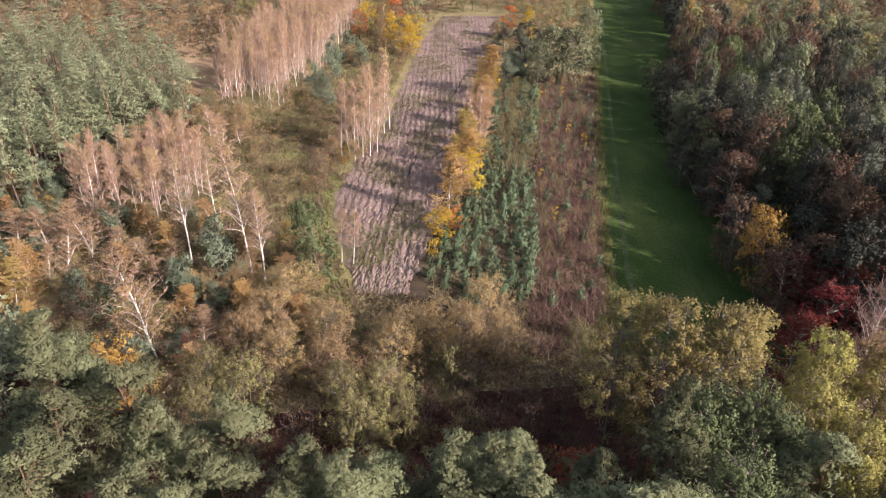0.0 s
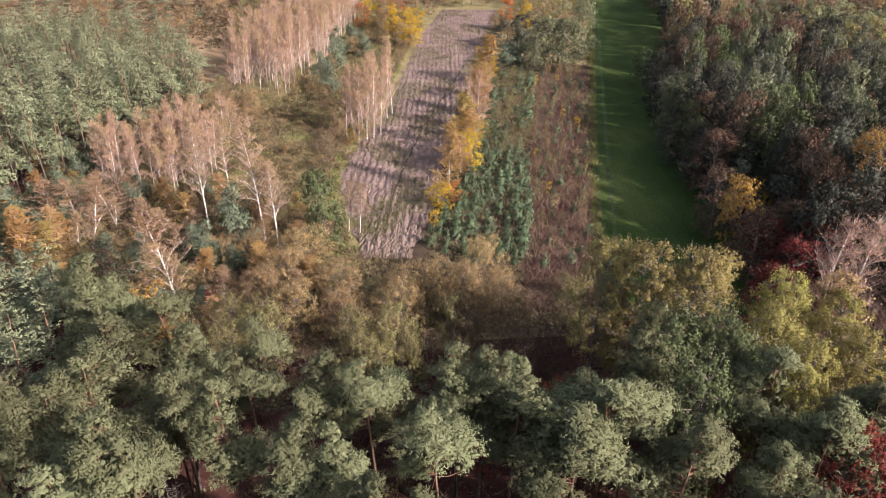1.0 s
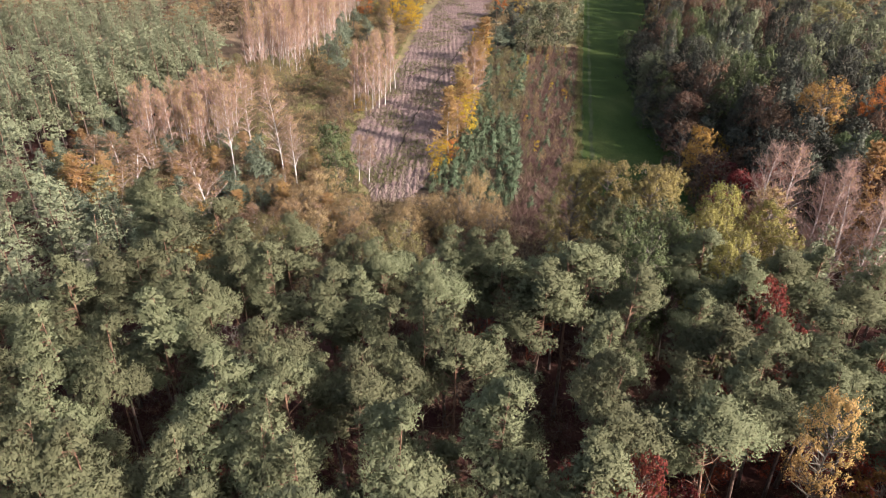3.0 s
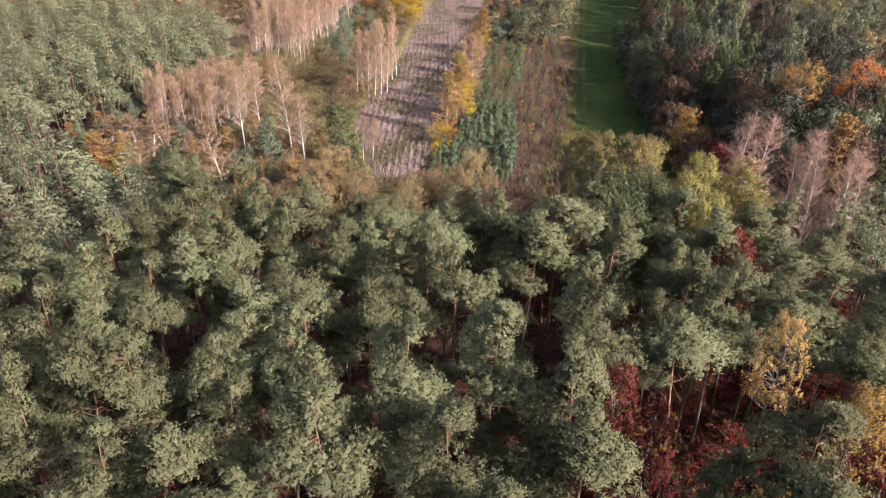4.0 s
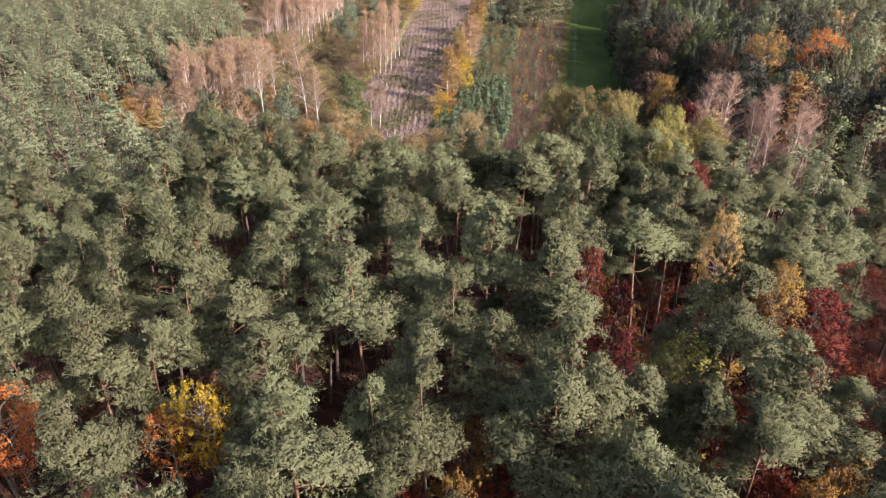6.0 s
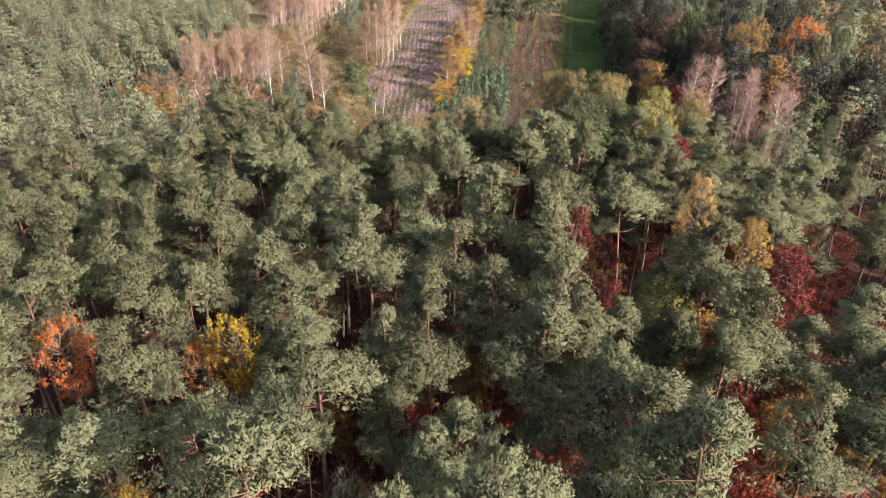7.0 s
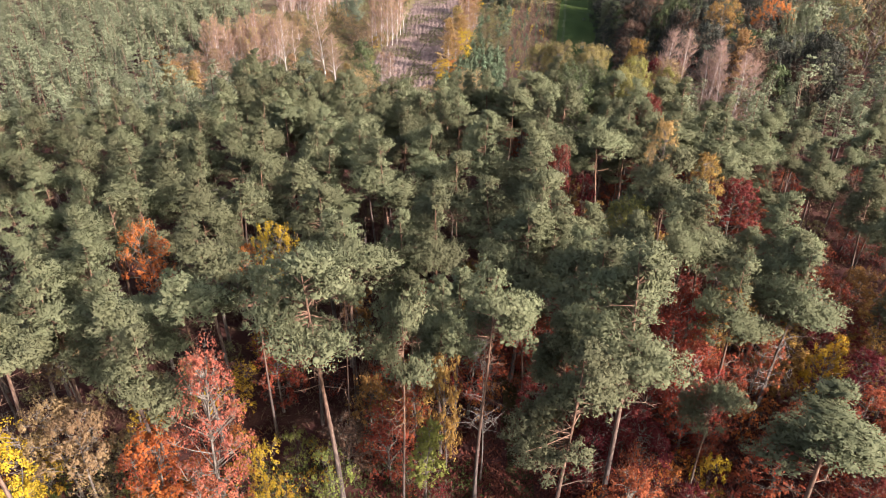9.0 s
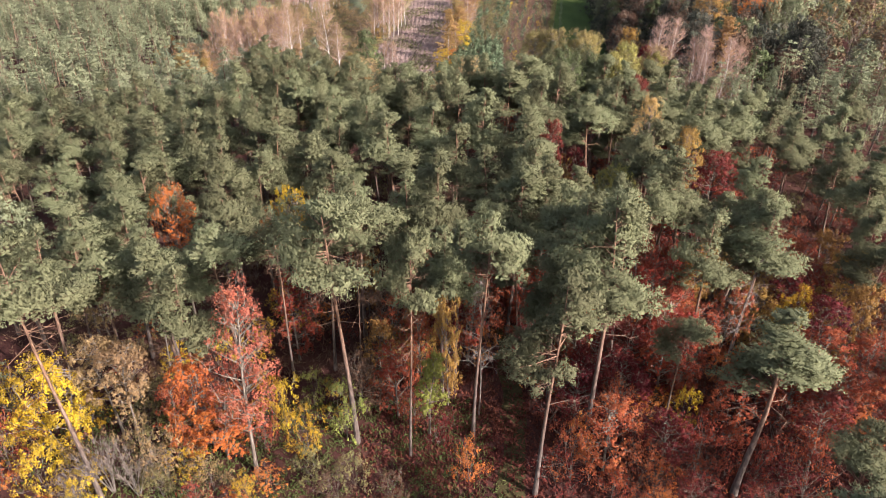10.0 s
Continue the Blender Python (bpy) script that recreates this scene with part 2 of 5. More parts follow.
# ---- mesh helpers ----
def mesh_of(name, verts, faces, material, smooth=False, normals=None):
    """A mesh from arrays: verts n x 3, faces m x 3 or m x 4 (or several such blocks). normals: rounded shading of foliage."""
    blocks = [f for f in (faces if isinstance(faces, list) else [faces]) if len(f)]
    me = bpy.data.meshes.new(name)
    me.vertices.add(len(verts))
    me.vertices.foreach_set("co", np.asarray(verts, dtype=np.float32).ravel())
    loops = np.concatenate([f.ravel() for f in blocks]).astype(np.int32)
    sizes = np.concatenate([np.full(len(f), f.shape[1]) for f in blocks])
    me.loops.add(len(loops))
    me.loops.foreach_set("vertex_index", loops)
    me.polygons.add(len(sizes))
    me.polygons.foreach_set("loop_start", (np.cumsum(sizes) - sizes).astype(np.int32))
    if smooth:
        me.polygons.foreach_set("use_smooth", np.ones(len(sizes), dtype=bool))
    me.materials.append(material)
    me.update(calc_edges=True)
    if normals is not None:
        me.polygons.foreach_set("use_smooth", np.ones(len(sizes), dtype=bool))
        me.normals_split_custom_set_from_vertices(np.asarray(normals, dtype=np.float32))
    return me


class Shape:
    """Gathers vertices and faces of one mesh."""

    def __init__(self):
        self.v, self.tri, self.quad, self.n, self.nor = [], [], [], 0, []

    def add(self, v, f, nor=None):
        if nor is not None:
            self.nor.append(nor)
        v = np.asarray(v, dtype=float).reshape(-1, 3)
        f = np.asarray(f, dtype=int)
        (self.tri if f.shape[1] == 3 else self.quad).append(f + self.n)
        self.v.append(v)
        self.n += len(v)

    def arrays(self):
        v = np.concatenate(self.v) if self.v else np.zeros((0, 3))
        return v, [np.concatenate(b) for b in (self.tri, self.quad) if b]

    def mesh(self, name, material, smooth=False):
        v, f = self.arrays()
        return mesh_of(name, v, f, material, smooth, np.concatenate(self.nor) if self.nor else None)


def tube(shape, path, radii, sides=6):
    """A tapered round limb along a path."""
    path, n = np.asarray(path, dtype=float), len(path)
    way = np.gradient(path, axis=0)
    way /= np.linalg.norm(way, axis=1, keepdims=True) + 1e-9
    ref = np.where(np.abs(way[:, 2:3]) > 0.9, np.array([[1.0, 0, 0]]), np.array([[0, 0, 1.0]]))
    a = np.cross(way, ref)
    a /= np.linalg.norm(a, axis=1, keepdims=True) + 1e-9
    b = np.cross(way, a)
    ang = np.arange(sides) * 2 * np.pi / sides
    ring = a[:, None] * np.cos(ang)[None, :, None] + b[:, None] * np.sin(ang)[None, :, None]
    v = path[:, None] + ring * np.asarray(radii)[:, None, None]
    i, j = np.meshgrid(np.arange(n - 1), np.arange(sides), indexing="ij")
    k = (j + 1) % sides
    f = np.stack([i * sides + j, i * sides + k, (i + 1) * sides + k, (i + 1) * sides + j], -1).reshape(-1, 4)
    shape.add(v, f)


def unit(a):
    return a / (np.linalg.norm(a, axis=-1, keepdims=True) + 1e-9)


def tufts(shape, rng, at, out, length, width, up=0.5, loose=0.7, soft=None):
    """Needle tufts: one slim triangle each, at the points given, facing roughly outwards."""
    n = len(at)
    face = unit(out + loose * rng.normal(size=(n, 3)))
    d = rng.normal(size=(n, 3)) * 0.8 + np.array([0, 0, up]) + 1.0 * out
    d = unit(d - (d * face).sum(1, keepdims=True) * face)
    w = np.cross(face, d)
    ln = length * rng.uniform(0.6, 1.3, (n, 1))
    wd = width * rng.uniform(0.6, 1.3, (n, 1))
    v = np.stack([at + w * wd / 2, at - w * wd / 2, at + d * ln], 1)
    shade = unit((out if soft is None else soft) + 0.12 * face)
    shape.add(v, np.arange(3 * n).reshape(n, 3), np.repeat(shade, 3, 0))


def leaves(shape, rng, at, out, size, loose=0.8, hang=0.3):
    """Leaves: one pointed triangle each, facing roughly outwards."""
    n = len(at)
    face = unit(out + loose * rng.normal(size=(n, 3)))
    d = rng.normal(size=(n, 3)) - np.array([0, 0, hang])
    d = unit(d - (d * face).sum(1, keepdims=True) * face)
    w = np.cross(face, d)
    s = size * rng.uniform(0.6, 1.35, (n, 1))
    v = np.stack([at + w * s * 0.42 - d * s * 0.35, at - w * s * 0.42 - d * s * 0.35, at + d * s * 0.65], 1)
    shape.add(v, np.arange(3 * n).reshape(n, 3), np.repeat(unit(out + 0.3 * face), 3, 0))


def seed_ball():
    bm = bmesh.new()
    bmesh.ops.create_icosphere(bm, subdivisions=1, radius=1.0)
    v = np.array([p.co[:] for p in bm.verts])
    f = np.array([[p.index for p in q.verts] for q in bm.faces])
    bm.free()
    return v, f


LUMP_V, LUMP_F = seed_ball()


def lump(shape, rng, at, radii, lead):
    """The dense heart of a needle clump, uneven and round-shaded."""
    n = unit(LUMP_V @ Euler(rng.uniform(0, 6, 3)).to_matrix())
    v = at + n * radii * rng.uniform(0.75, 1.2, (len(n), 1))
    shape.add(v, LUMP_F, unit(n + 0.9 * lead + np.array([0, 0, 0.15])))


def sticks(shape, rng, start, end, width):
    """Fine twigs: one long sliver each."""
    n = len(start)
    d = unit(end - start)
    w = unit(np.cross(d, rng.normal(size=(n, 3)))) * width / 2
    v = np.stack([start - w, start + w, end], 1)
    shape.add(v, np.arange(3 * n).reshape(n, 3))


def ball(rng, n):
    return unit(rng.normal(size=(n, 3)))


# ---- kinds of trees: each gives the shapes of its parts ----
def bent_trunk(rng, h, r, bend=0.35, n=9):
    z = np.linspace(0, 1, n)
    ph = rng.uniform(0, 6.3, 4)
    x = bend * (np.sin(z * 2.2 + ph[0]) - math.sin(ph[0])) + bend * 0.3 * np.sin(z * 7 + ph[1]) * z
    y = bend * (np.sin(z * 2.0 + ph[2]) - math.sin(ph[2])) + bend * 0.3 * np.sin(z * 6 + ph[3]) * z
    path = np.stack([x, y, z * h], 1)
    radii = r * (1 - 0.86 * z ** 1.2)
    radii[0] *= 1.3
    return path, radii


def along(path, z):
    return np.array([np.interp(z, path[:, 2], path[:, k]) for k in range(3)])


def needle_pad(shape, rng, at, big, lead, per, subs, size, wide, core):
    """One pad of a pine's limb: upturned bunches of needles round a small dark heart."""
    if core:
        lump(shape, rng, at - np.array([0, 0, 0.12 * big]), big * np.array([0.22, 0.22, 0.14]), lead)
    for _ in range(subs):
        o = ball(rng, 1)[0] + 0.55 * lead + np.array([0, 0, 0.35])
        o = unit(o * np.array([1, 1, 0.8]))
        heart = at + o * big * np.array([0.95, 0.95, 0.6]) * rng.uniform(0.5, 1.1)
        rad = big * rng.uniform(0.24, 0.44)
        n = max(4, int(per / subs * rng.uniform(0.75, 1.25)))
        q = ball(rng, n)
        q[:, 2] = np.where(q[:, 2] < -0.35, -q[:, 2], q[:, 2])
        pts = heart + q * rad * rng.uniform(0.35, 1.05, (n, 1))
        soft = unit(0.7 * q + 0.5 * o + 0.85 * lead + np.array([0, 0, 0.15]))
        tufts(shape, rng, pts, unit(q + 0.4 * o + np.array([0, 0, 0.35])), size, size * wide, 0.9, 0.75, soft)


def pine_shapes(seed, h=18.0, w=5.0, low=0.6, clumps=170, per=125, size=0.175, sides=6, bare=5, wide=0.42, puff=1.0, round_=0.75, core=True, needles=None, subs=7, airy=0.0):
    """A Scots pine: bare trunk, crooked limbs in loose tiers, and needles in flat-bottomed pads of upturned bunches."""
    rng = np.random.default_rng(seed)
    trunk, crown = Shape(), Shape()
    path, radii = bent_trunk(rng, h * 0.97, 0.0085 * h)
    tube(trunk, path, radii, sides)
    base, top = h * low, h * 0.985
    lobes = rng.uniform(0, 6.283, 3)
    tiers = max(5, int((top - base) / 0.95))
    made, k = 0, 0
    while made < clumps:
        tier = (k * 0.618 * tiers) % tiers
        u = min(0.995, (int(tier) + 0.5 + rng.normal(0, 0.22)) / tiers)
        u = max(0.0, u) ** (1.1 + airy)
        k += 1
        z = base + (top - base) * u
        ang = k * 2.4 + rng.normal(0, 0.5)
        uneven = 1 + 0.2 * math.sin(2 * ang + lobes[0]) + 0.16 * math.sin(3 * ang + lobes[1] + 5 * u)
        reach = w / 2 * (1 - u) ** round_ * min(1.0, 0.66 + 2.0 * u) * uneven * rng.uniform(0.72, 1.08) + 0.06
        way = np.array([math.cos(ang), math.sin(ang), 0])
        root = along(path, max(base * 0.9, z - reach * (0.15 + 0.5 * u) * rng.uniform(0.6, 1.2)))
        tip = along(path, z) + way * reach
        mid = root + (tip - root) * 0.55 + rng.normal(0, 0.1, 3) - np.array([0, 0, 0.07 * reach])
        if sides > 4 or k % 3 == 0:
            tube(trunk, [root, mid, tip], [0.05 * (1.2 - u) + 0.006, 0.032 * (1.1 - u) + 0.008, 0.006], 3)
        lead = unit(tip - along(path, z - 1.0) + 1e-4)
        if sides > 4:
            dead = mid + rng.normal(0, 0.3, (3, 3)) * reach * 0.6
            sticks(trunk, rng, np.repeat(mid[None], 3, 0), dead, 0.03)
        count = 1 + int(reach / (0.62 + 0.4 * airy))
        for c in range(count):
            f = 1.0 - 0.8 * c / count
            swing = np.cross(way, [0, 0, 1.0]) * rng.normal(0, 0.24) * reach * (0.35 if c == 0 else 1.0)
            at = root + (tip - root) * f + swing + np.array([0, 0, rng.normal(0, 0.12)])
            big = rng.uniform(0.52, 0.95) * puff * (0.74 + 0.04 * w) * (1.0 if u < 0.8 else 0.72)
            needle_pad(crown, rng, at, big, lead, per, subs, size, wide, core)
            made += 1
    z = base + 0.3 * (top - base)
    while z < top:
        u = (z - base) / (top - base)
        ang = rng.uniform(0, 6.283)
        side = np.array([math.cos(ang), math.sin(ang), 0.25])
        needle_pad(crown, rng, along(path, z) + side * (0.75 - 0.65 * u), (0.75 - 0.35 * u) * puff, unit(side), per, subs, size, wide, core)
        z += 0.3 if sides > 4 else 0.8
    for k in range(bare):
        z = base * rng.uniform(0.68, 1.12)
        ang = rng.uniform(0, 6.28)
        root = along(path, z)
        ln = rng.uniform(0.7, 2.4)
        tip = root + np.array([math.cos(ang) * ln, math.sin(ang) * ln, rng.uniform(-0.45, 0.3) * ln])
        mid = (root + tip) / 2 + rng.normal(0, 0.14, 3)
        tube(trunk, [root, mid, tip], [0.034, 0.024, 0.006], 3)
        for start in (mid, (mid + tip) / 2):
            side = start + unit(rng.normal(0, 1, (3, 3)) + 0.8 * unit(tip - root)) * rng.uniform(0.3, 0.9, (3, 1))
            sticks(trunk, rng, np.repeat(start[None], 3, 0), side, 0.034)
    return [("trunk", trunk, PINE_BARK), ("crown", crown, needles or NEEDLES)]


def leafy_shapes(seed, leaf, h=12.0, w=6.0, low=0.25, clumps=60, per=45, size=0.26, bark=None, stems=1, open_=0.0, fill=0.6, point=0.0):
    """A broadleaved tree or shrub: forking stems and a crown of uneven leaf clumps."""
    rng = np.random.default_rng(seed)
    trunk, crown = Shape(), Shape()
    tops = []
    for s in range(stems):
        lean = rng.normal(0, 0.16 * w if stems > 1 else 0.03 * w, 2)
        path, radii = bent_trunk(rng, h * 0.9, 0.012 * h / stems ** 0.4, 0.3)
        path[:, :2] += lean[None] * (path[:, 2:3] / h)
        tube(trunk, path, radii, 6)
        tops.append(path)
    for c in range(clumps):
        u = rng.uniform(0, 1) ** 0.8
        o = ball(rng, 1)[0]
        z = h * (low + (1 - low) * u)
        prof = max(0.12, math.sin(math.pi * min(0.98, 0.12 + 0.82 * u)) ** 0.7 * (1 - point * u))
        path = tops[c % stems]
        axis = along(path, min(z, h * 0.88))
        rr = w / 2 * prof * math.sqrt(rng.uniform(fill ** 2, 1.0)) * rng.uniform(0.8, 1.1)
        ang = rng.uniform(0, 6.283)
        at = np.array([axis[0] * 0.5 + math.cos(ang) * rr, axis[1] * 0.5 + math.sin(ang) * rr, z - 0.35 * rr * (1 - u)])
        root = along(path, max(h * low * 0.6, z - rr * rng.uniform(0.5, 1.0)))
        mid = (root + at) / 2 + rng.normal(0, 0.05 * w * 0.3, 3)
        tube(trunk, [root, mid, at], [0.0036 * h, 0.0024 * h, 0.008], 4)
        rad = rng.uniform(0.5, 1.0) * (0.16 * w + 0.25)
        sprays = 6
        for _ in range(sprays):
            o = ball(rng, 1)[0]
            o[2] = abs(o[2]) if o[2] < -0.3 else o[2]
            heart = at + o * rad * np.array([0.85, 0.85, 0.75])
            twig = heart + o * rad * 0.45 + np.array([0, 0, 0.3 * rad])
            if size < 0.3:
                sticks(trunk, rng, at[None], twig[None], 0.02 + 0.0012 * h)
            n = max(3, int(per * 1.8 / sprays * rng.uniform(0.5, 1.4) * (1 - open_)))
            q = ball(rng, n)
            pts = heart + q * rad * rng.uniform(0.28, 0.46) * np.array([0.9, 0.9, 1.25]) * rng.uniform(0.3, 1.05, (n, 1))
            outward = unit(q * 0.7 + o * 0.35 + np.array([math.cos(ang), math.sin(ang), 0.6]) * 0.45)
            leaves(crown, rng, pts, outward, size * 0.74, 0.7)
    return [("trunk", trunk, bark or GREY_BARK), ("crown", crown, leaf)]


def birch_shapes(seed, leaf=None, h=15.0, w=4.5, twig_count=520, leaf_count=260, boughs=26, low=0.3, size=0.2, width=0.035, rise=0.9, crook=0.5, girth=0.0062, upright=0.95, spread=1.0, twig=0.085, crest=0.0):
    """A birch: white stem and boughs that climb, a haze of fine twigs, the last leaves."""
    rng = np.random.default_rng(seed)
    trunk, twigs, crown = Shape(), Shape(), Shape()
    path, radii = bent_trunk(rng, h * 0.95, girth * h, crook)
    tube(trunk, path, radii, 6)
    ends = []
    for k in range(boughs):
        u = (k + rng.uniform(0, 1)) / boughs
        z = h * (low + (0.93 - low) * u)
        root = along(path, z)
        reach = w / 2 * (1 - u) ** 0.55 * rng.uniform(0.6, 1.1) + 0.2
        ang = k * 2.4 + rng.normal(0, 0.4)
        way = np.array([math.cos(ang), math.sin(ang), 0])
        tip = root + way * reach + np.array([0, 0, reach * rise * rng.uniform(0.7, 1.3)])
        tip[2] = min(tip[2], h)
        mid = root + way * reach * 0.45 + np.array([0, 0, (tip[2] - root[2]) * 0.62])
        tube(trunk, [root, mid, tip], [0.3 * girth * h * (1.15 - u), 0.2 * girth * h * (1.1 - u), 0.006], 3)
        ends.append((root, mid, tip))
    ends.append((along(path, h * 0.8), along(path, h * 0.9), along(path, h * 0.95)))
    e = np.array(ends)
    n = twig_count
    pick, f = rng.integers(0, len(e), n), rng.uniform(0.15, 1.0, (n, 1))
    start = np.where(f < 0.5, e[pick, 0] + (e[pick, 1] - e[pick, 0]) * f * 2, e[pick, 1] + (e[pick, 2] - e[pick, 1]) * (f * 2 - 1))
    ln = rng.uniform(0.4, 1.0, (n, 1)) * twig * h * 0.9
    d = unit(rng.normal(size=(n, 3)) * np.array([spread, spread, 0.6 * spread]) + np.array([0, 0, upright]))
    end = start + d * ln
    sticks(twigs, rng, start, end, width)
    parts = [("trunk", trunk, BIRCH_BARK), ("twig_haze", twigs, TWIGS)]
    if leaf_count:
        pick = rng.integers(0, n, leaf_count)
        at = start[pick] + (end - start)[pick] * rng.uniform(0.3, 1.0, (leaf_count, 1))
        at = at[at[:, 2] > h * crest * rng.uniform(0.5, 1.2, len(at))]
        axis = along(path, h * 0.6)
        leaves(crown, rng, at, unit(at - axis), size, 0.9, 1.0)
        parts.append(("crown", crown, leaf or BIRCH_LEAF))
    return parts


def snag_shapes(seed, h=14.0, w=4.0):
    """A dead tree: a pale bare stem with crooked broken boughs."""
    rng = np.random.default_rng(seed)
    trunk = Shape()
    path, radii = bent_trunk(rng, h * 0.97, 0.0052 * h, 0.5)
    tube(trunk, path, radii, 6)
    for k in range(34):
        u = rng.uniform(0, 1)
        root = along(path, h * (0.3 + 0.66 * u))
        ang, reach = rng.uniform(0, 6.283), w / 2 * (1.1 - 0.7 * u) * rng.uniform(0.5, 1.1)
        tip = root + np.array([math.cos(ang) * reach, math.sin(ang) * reach, reach * rng.uniform(-0.3, 0.7)])
        mid = (root + tip) / 2 + rng.normal(0, 0.15, 3)
        tube(trunk, [root, mid, tip], [0.034, 0.02, 0.006], 4)
        for b in range(5):
            f = rng.uniform(0.3, 1.0)
            at = root + (tip - root) * f
            end = at + rng.normal(0, 0.45, 3)
            tube(trunk, [at, (at + end) / 2 + rng.normal(0, 0.06, 3), end], [0.013, 0.009, 0.003], 3)
    return [("trunk", trunk, SNAG_BARK)]


def fir_shapes(seed, h=2.2, w=1.8, rows=9, per=26, size=0.34):
    """A young conifer of the plantation: whorls of upswept sprays round a leader shoot."""
    rng = np.random.default_rng(seed)
    trunk, crown = Shape(), Shape()
    tube(trunk, [[0, 0, 0], [0, 0, h * 0.5], [0, 0, h]], [0.03 * h / 2, 0.02 * h / 2, 0.005], 5)
    for r in range(rows):
        u = (r + 0.5) / rows
        z = h * (0.05 + 0.93 * u)
        reach = w / 2 * (1 - u) ** 0.7 + 0.04
        for b in range(max(3, int(7 * (1 - 0.6 * u)))):
            ang = b * 0.9 + r * 1.7 + rng.normal(0, 0.3)
            way = np.array([math.cos(ang), math.sin(ang), 0.35])
            n = max(5, int(per * 0.55 * (1 - 0.5 * u)))
            f = rng.uniform(0.15, 1.0, (n, 1)) * rng.uniform(0.75, 1.15)
            at = np.array([0, 0, z - 0.12 * reach]) + way * reach * f + rng.normal(0, 0.07, (n, 3))
            tufts(crown, rng, at, np.tile(unit(way), (n, 1)), size * (0.5 + 0.5 * (1 - u)), size * 0.3, 0.7, 0.5, np.tile(unit(way + np.array([0, 0, 0.25])), (n, 1)))
    return [("trunk", trunk, GREY_BARK), ("crown", crown, NEEDLES_BLUE)]


def bush_shapes(seed, leaf, **more):
    opts = dict(h=4.0, w=4.5, low=0.12, clumps=26, per=48, size=0.165, stems=4, fill=0.4)
    opts.update(more)
    return leafy_shapes(seed, leaf, **opts)


def bare_shrub_shapes(seed, h=5.0, w=4.5):
    """A leafless shrub: many stems from one stool, forking into fine twigs."""
    rng = np.random.default_rng(seed)
    stems, twigs = Shape(), Shape()
    for k in range(15):
        ang, out = k * 2.4 + rng.normal(0, 0.3), w / 2 * rng.uniform(0.25, 1.0)
        tip = np.array([math.cos(ang) * out, math.sin(ang) * out, h * rng.uniform(0.65, 1.0)])
        mid = tip * np.array([0.4, 0.4, 0.55]) + rng.normal(0, 0.1, 3)
        tube(stems, [[0.1 * math.cos(ang), 0.1 * math.sin(ang), 0], mid, tip], [0.04, 0.026, 0.006], 4)
        for start in (mid, mid + (tip - mid) * 0.35, mid + (tip - mid) * 0.7):
            n = 16
            end = start + unit(rng.normal(0, 0.6, (n, 3)) + unit(tip - mid) + np.array([0, 0, 0.4])) * rng.uniform(0.4, 1.3, (n, 1))
            sticks(twigs, rng, np.repeat(start[None], n, 0), end, 0.03)
    return [("stem", stems, SNAG_BARK), ("twig_haze", twigs, DRY_TWIGS)]


# ---- ground ----
def sheet(name, outline, z, material, step=None, label="", category="ground"):
    """A flat sheet of ground with an irregular outline, given as corners in turn."""
    bm = bmesh.new()
    rng = random.Random(len(outline) * 7 + int(outline[0][0]))
    pts = []
    for (x0, y0), (x1, y1) in zip(outline, outline[1:] + outline[:1]):
        n = max(1, int(math.hypot(x1 - x0, y1 - y0) / (step or 1e9)))
        for i in range(n):
            f = i / n
            j = (0.1 if category == "grass" else 0.35) * step if step and i else 0.0
            pts.append((x0 + (x1 - x0) * f + rng.uniform(-j, j), y0 + (y1 - y0) * f + rng.uniform(-j, j)))
    face = bm.faces.new([bm.verts.new((x, y, z)) for x, y in pts])
    if face.normal.z < 0 or face.calc_area() and face.normal.z < 0:
        face.normal_flip()
    bmesh.ops.triangulate(bm, faces=bm.faces[:])
    bm.normal_update()
    if bm.faces[:][0].normal.z < 0:
        bmesh.ops.reverse_faces(bm, faces=bm.faces[:])
    me = bpy.data.meshes.new(name)
    bm.to_mesh(me)
    bm.free()
    me.materials.append(material)
    return tagged(new(name, me), label, category, kind="structure")


sheet("ground", [(-2500, -2500), (2500, -2500), (2500, 2500), (-2500, 2500)], 0.0, LITTER, None, "flat forest floor of brown leaf litter and needles")
sheet("meadow", [(-36, 52), (-24, 47), (-6, 50), (10, 52), (22, 56), (34, 60), (40, 95), (43, 135), (58, 185), (80, 270), (70, 420), (-40, 420), (-44, 250), (-60, 190), (-58, 150), (-44, 118), (-62, 100), (-66, 76), (-50, 58)],
      0.02, MEADOW, 3.0, "rough tawny autumn grass of the clearing")
sheet("heath", [(-230, 215), (-150, 186), (-98, 166), (-70, 150), (-56, 140), (-46, 150), (-42, 215), (-50, 300), (-70, 420), (-260, 420)], 0.027, HEATH, 5.0, "brown heath with withered grass beyond the pines")

sheet("plantation_floor", [(-5, 66), (9, 57), (18, 58), (21.5, 87), (27.5, 121), (36, 166), (16, 166), (5.2, 150), (1.2, 122), (-1.8, 92)], 0.034, PLOT, 2.0, "brown weedy ground between the young firs")
sheet("bare_patch", [(-44.0, 90.0), (-38.0, 91.6), (-34.2, 83.4), (-35.7, 79.3), (-40.2, 82.0)], 0.03, HEATH, 1.5, "trodden pinkish-brown earth under the birches")
LEFT = [(68.5, -10.4), (86, -15.0), (93.5, -16.9), (104, -16.4), (120, -13.2), (131, -11.4), (157, -10.2), (201, -7.0), (240, -1.5)]
RIGHT = [(68.0, -4.6), (80, -2.2), (88, -1.2), (107, 0.2), (124, 1.8), (156, 6.0), (198, 12.5), (240, 17.5)]


def edge(line, y):
    return float(np.interp(y, [p[0] for p in line], [p[1] for p in line]))


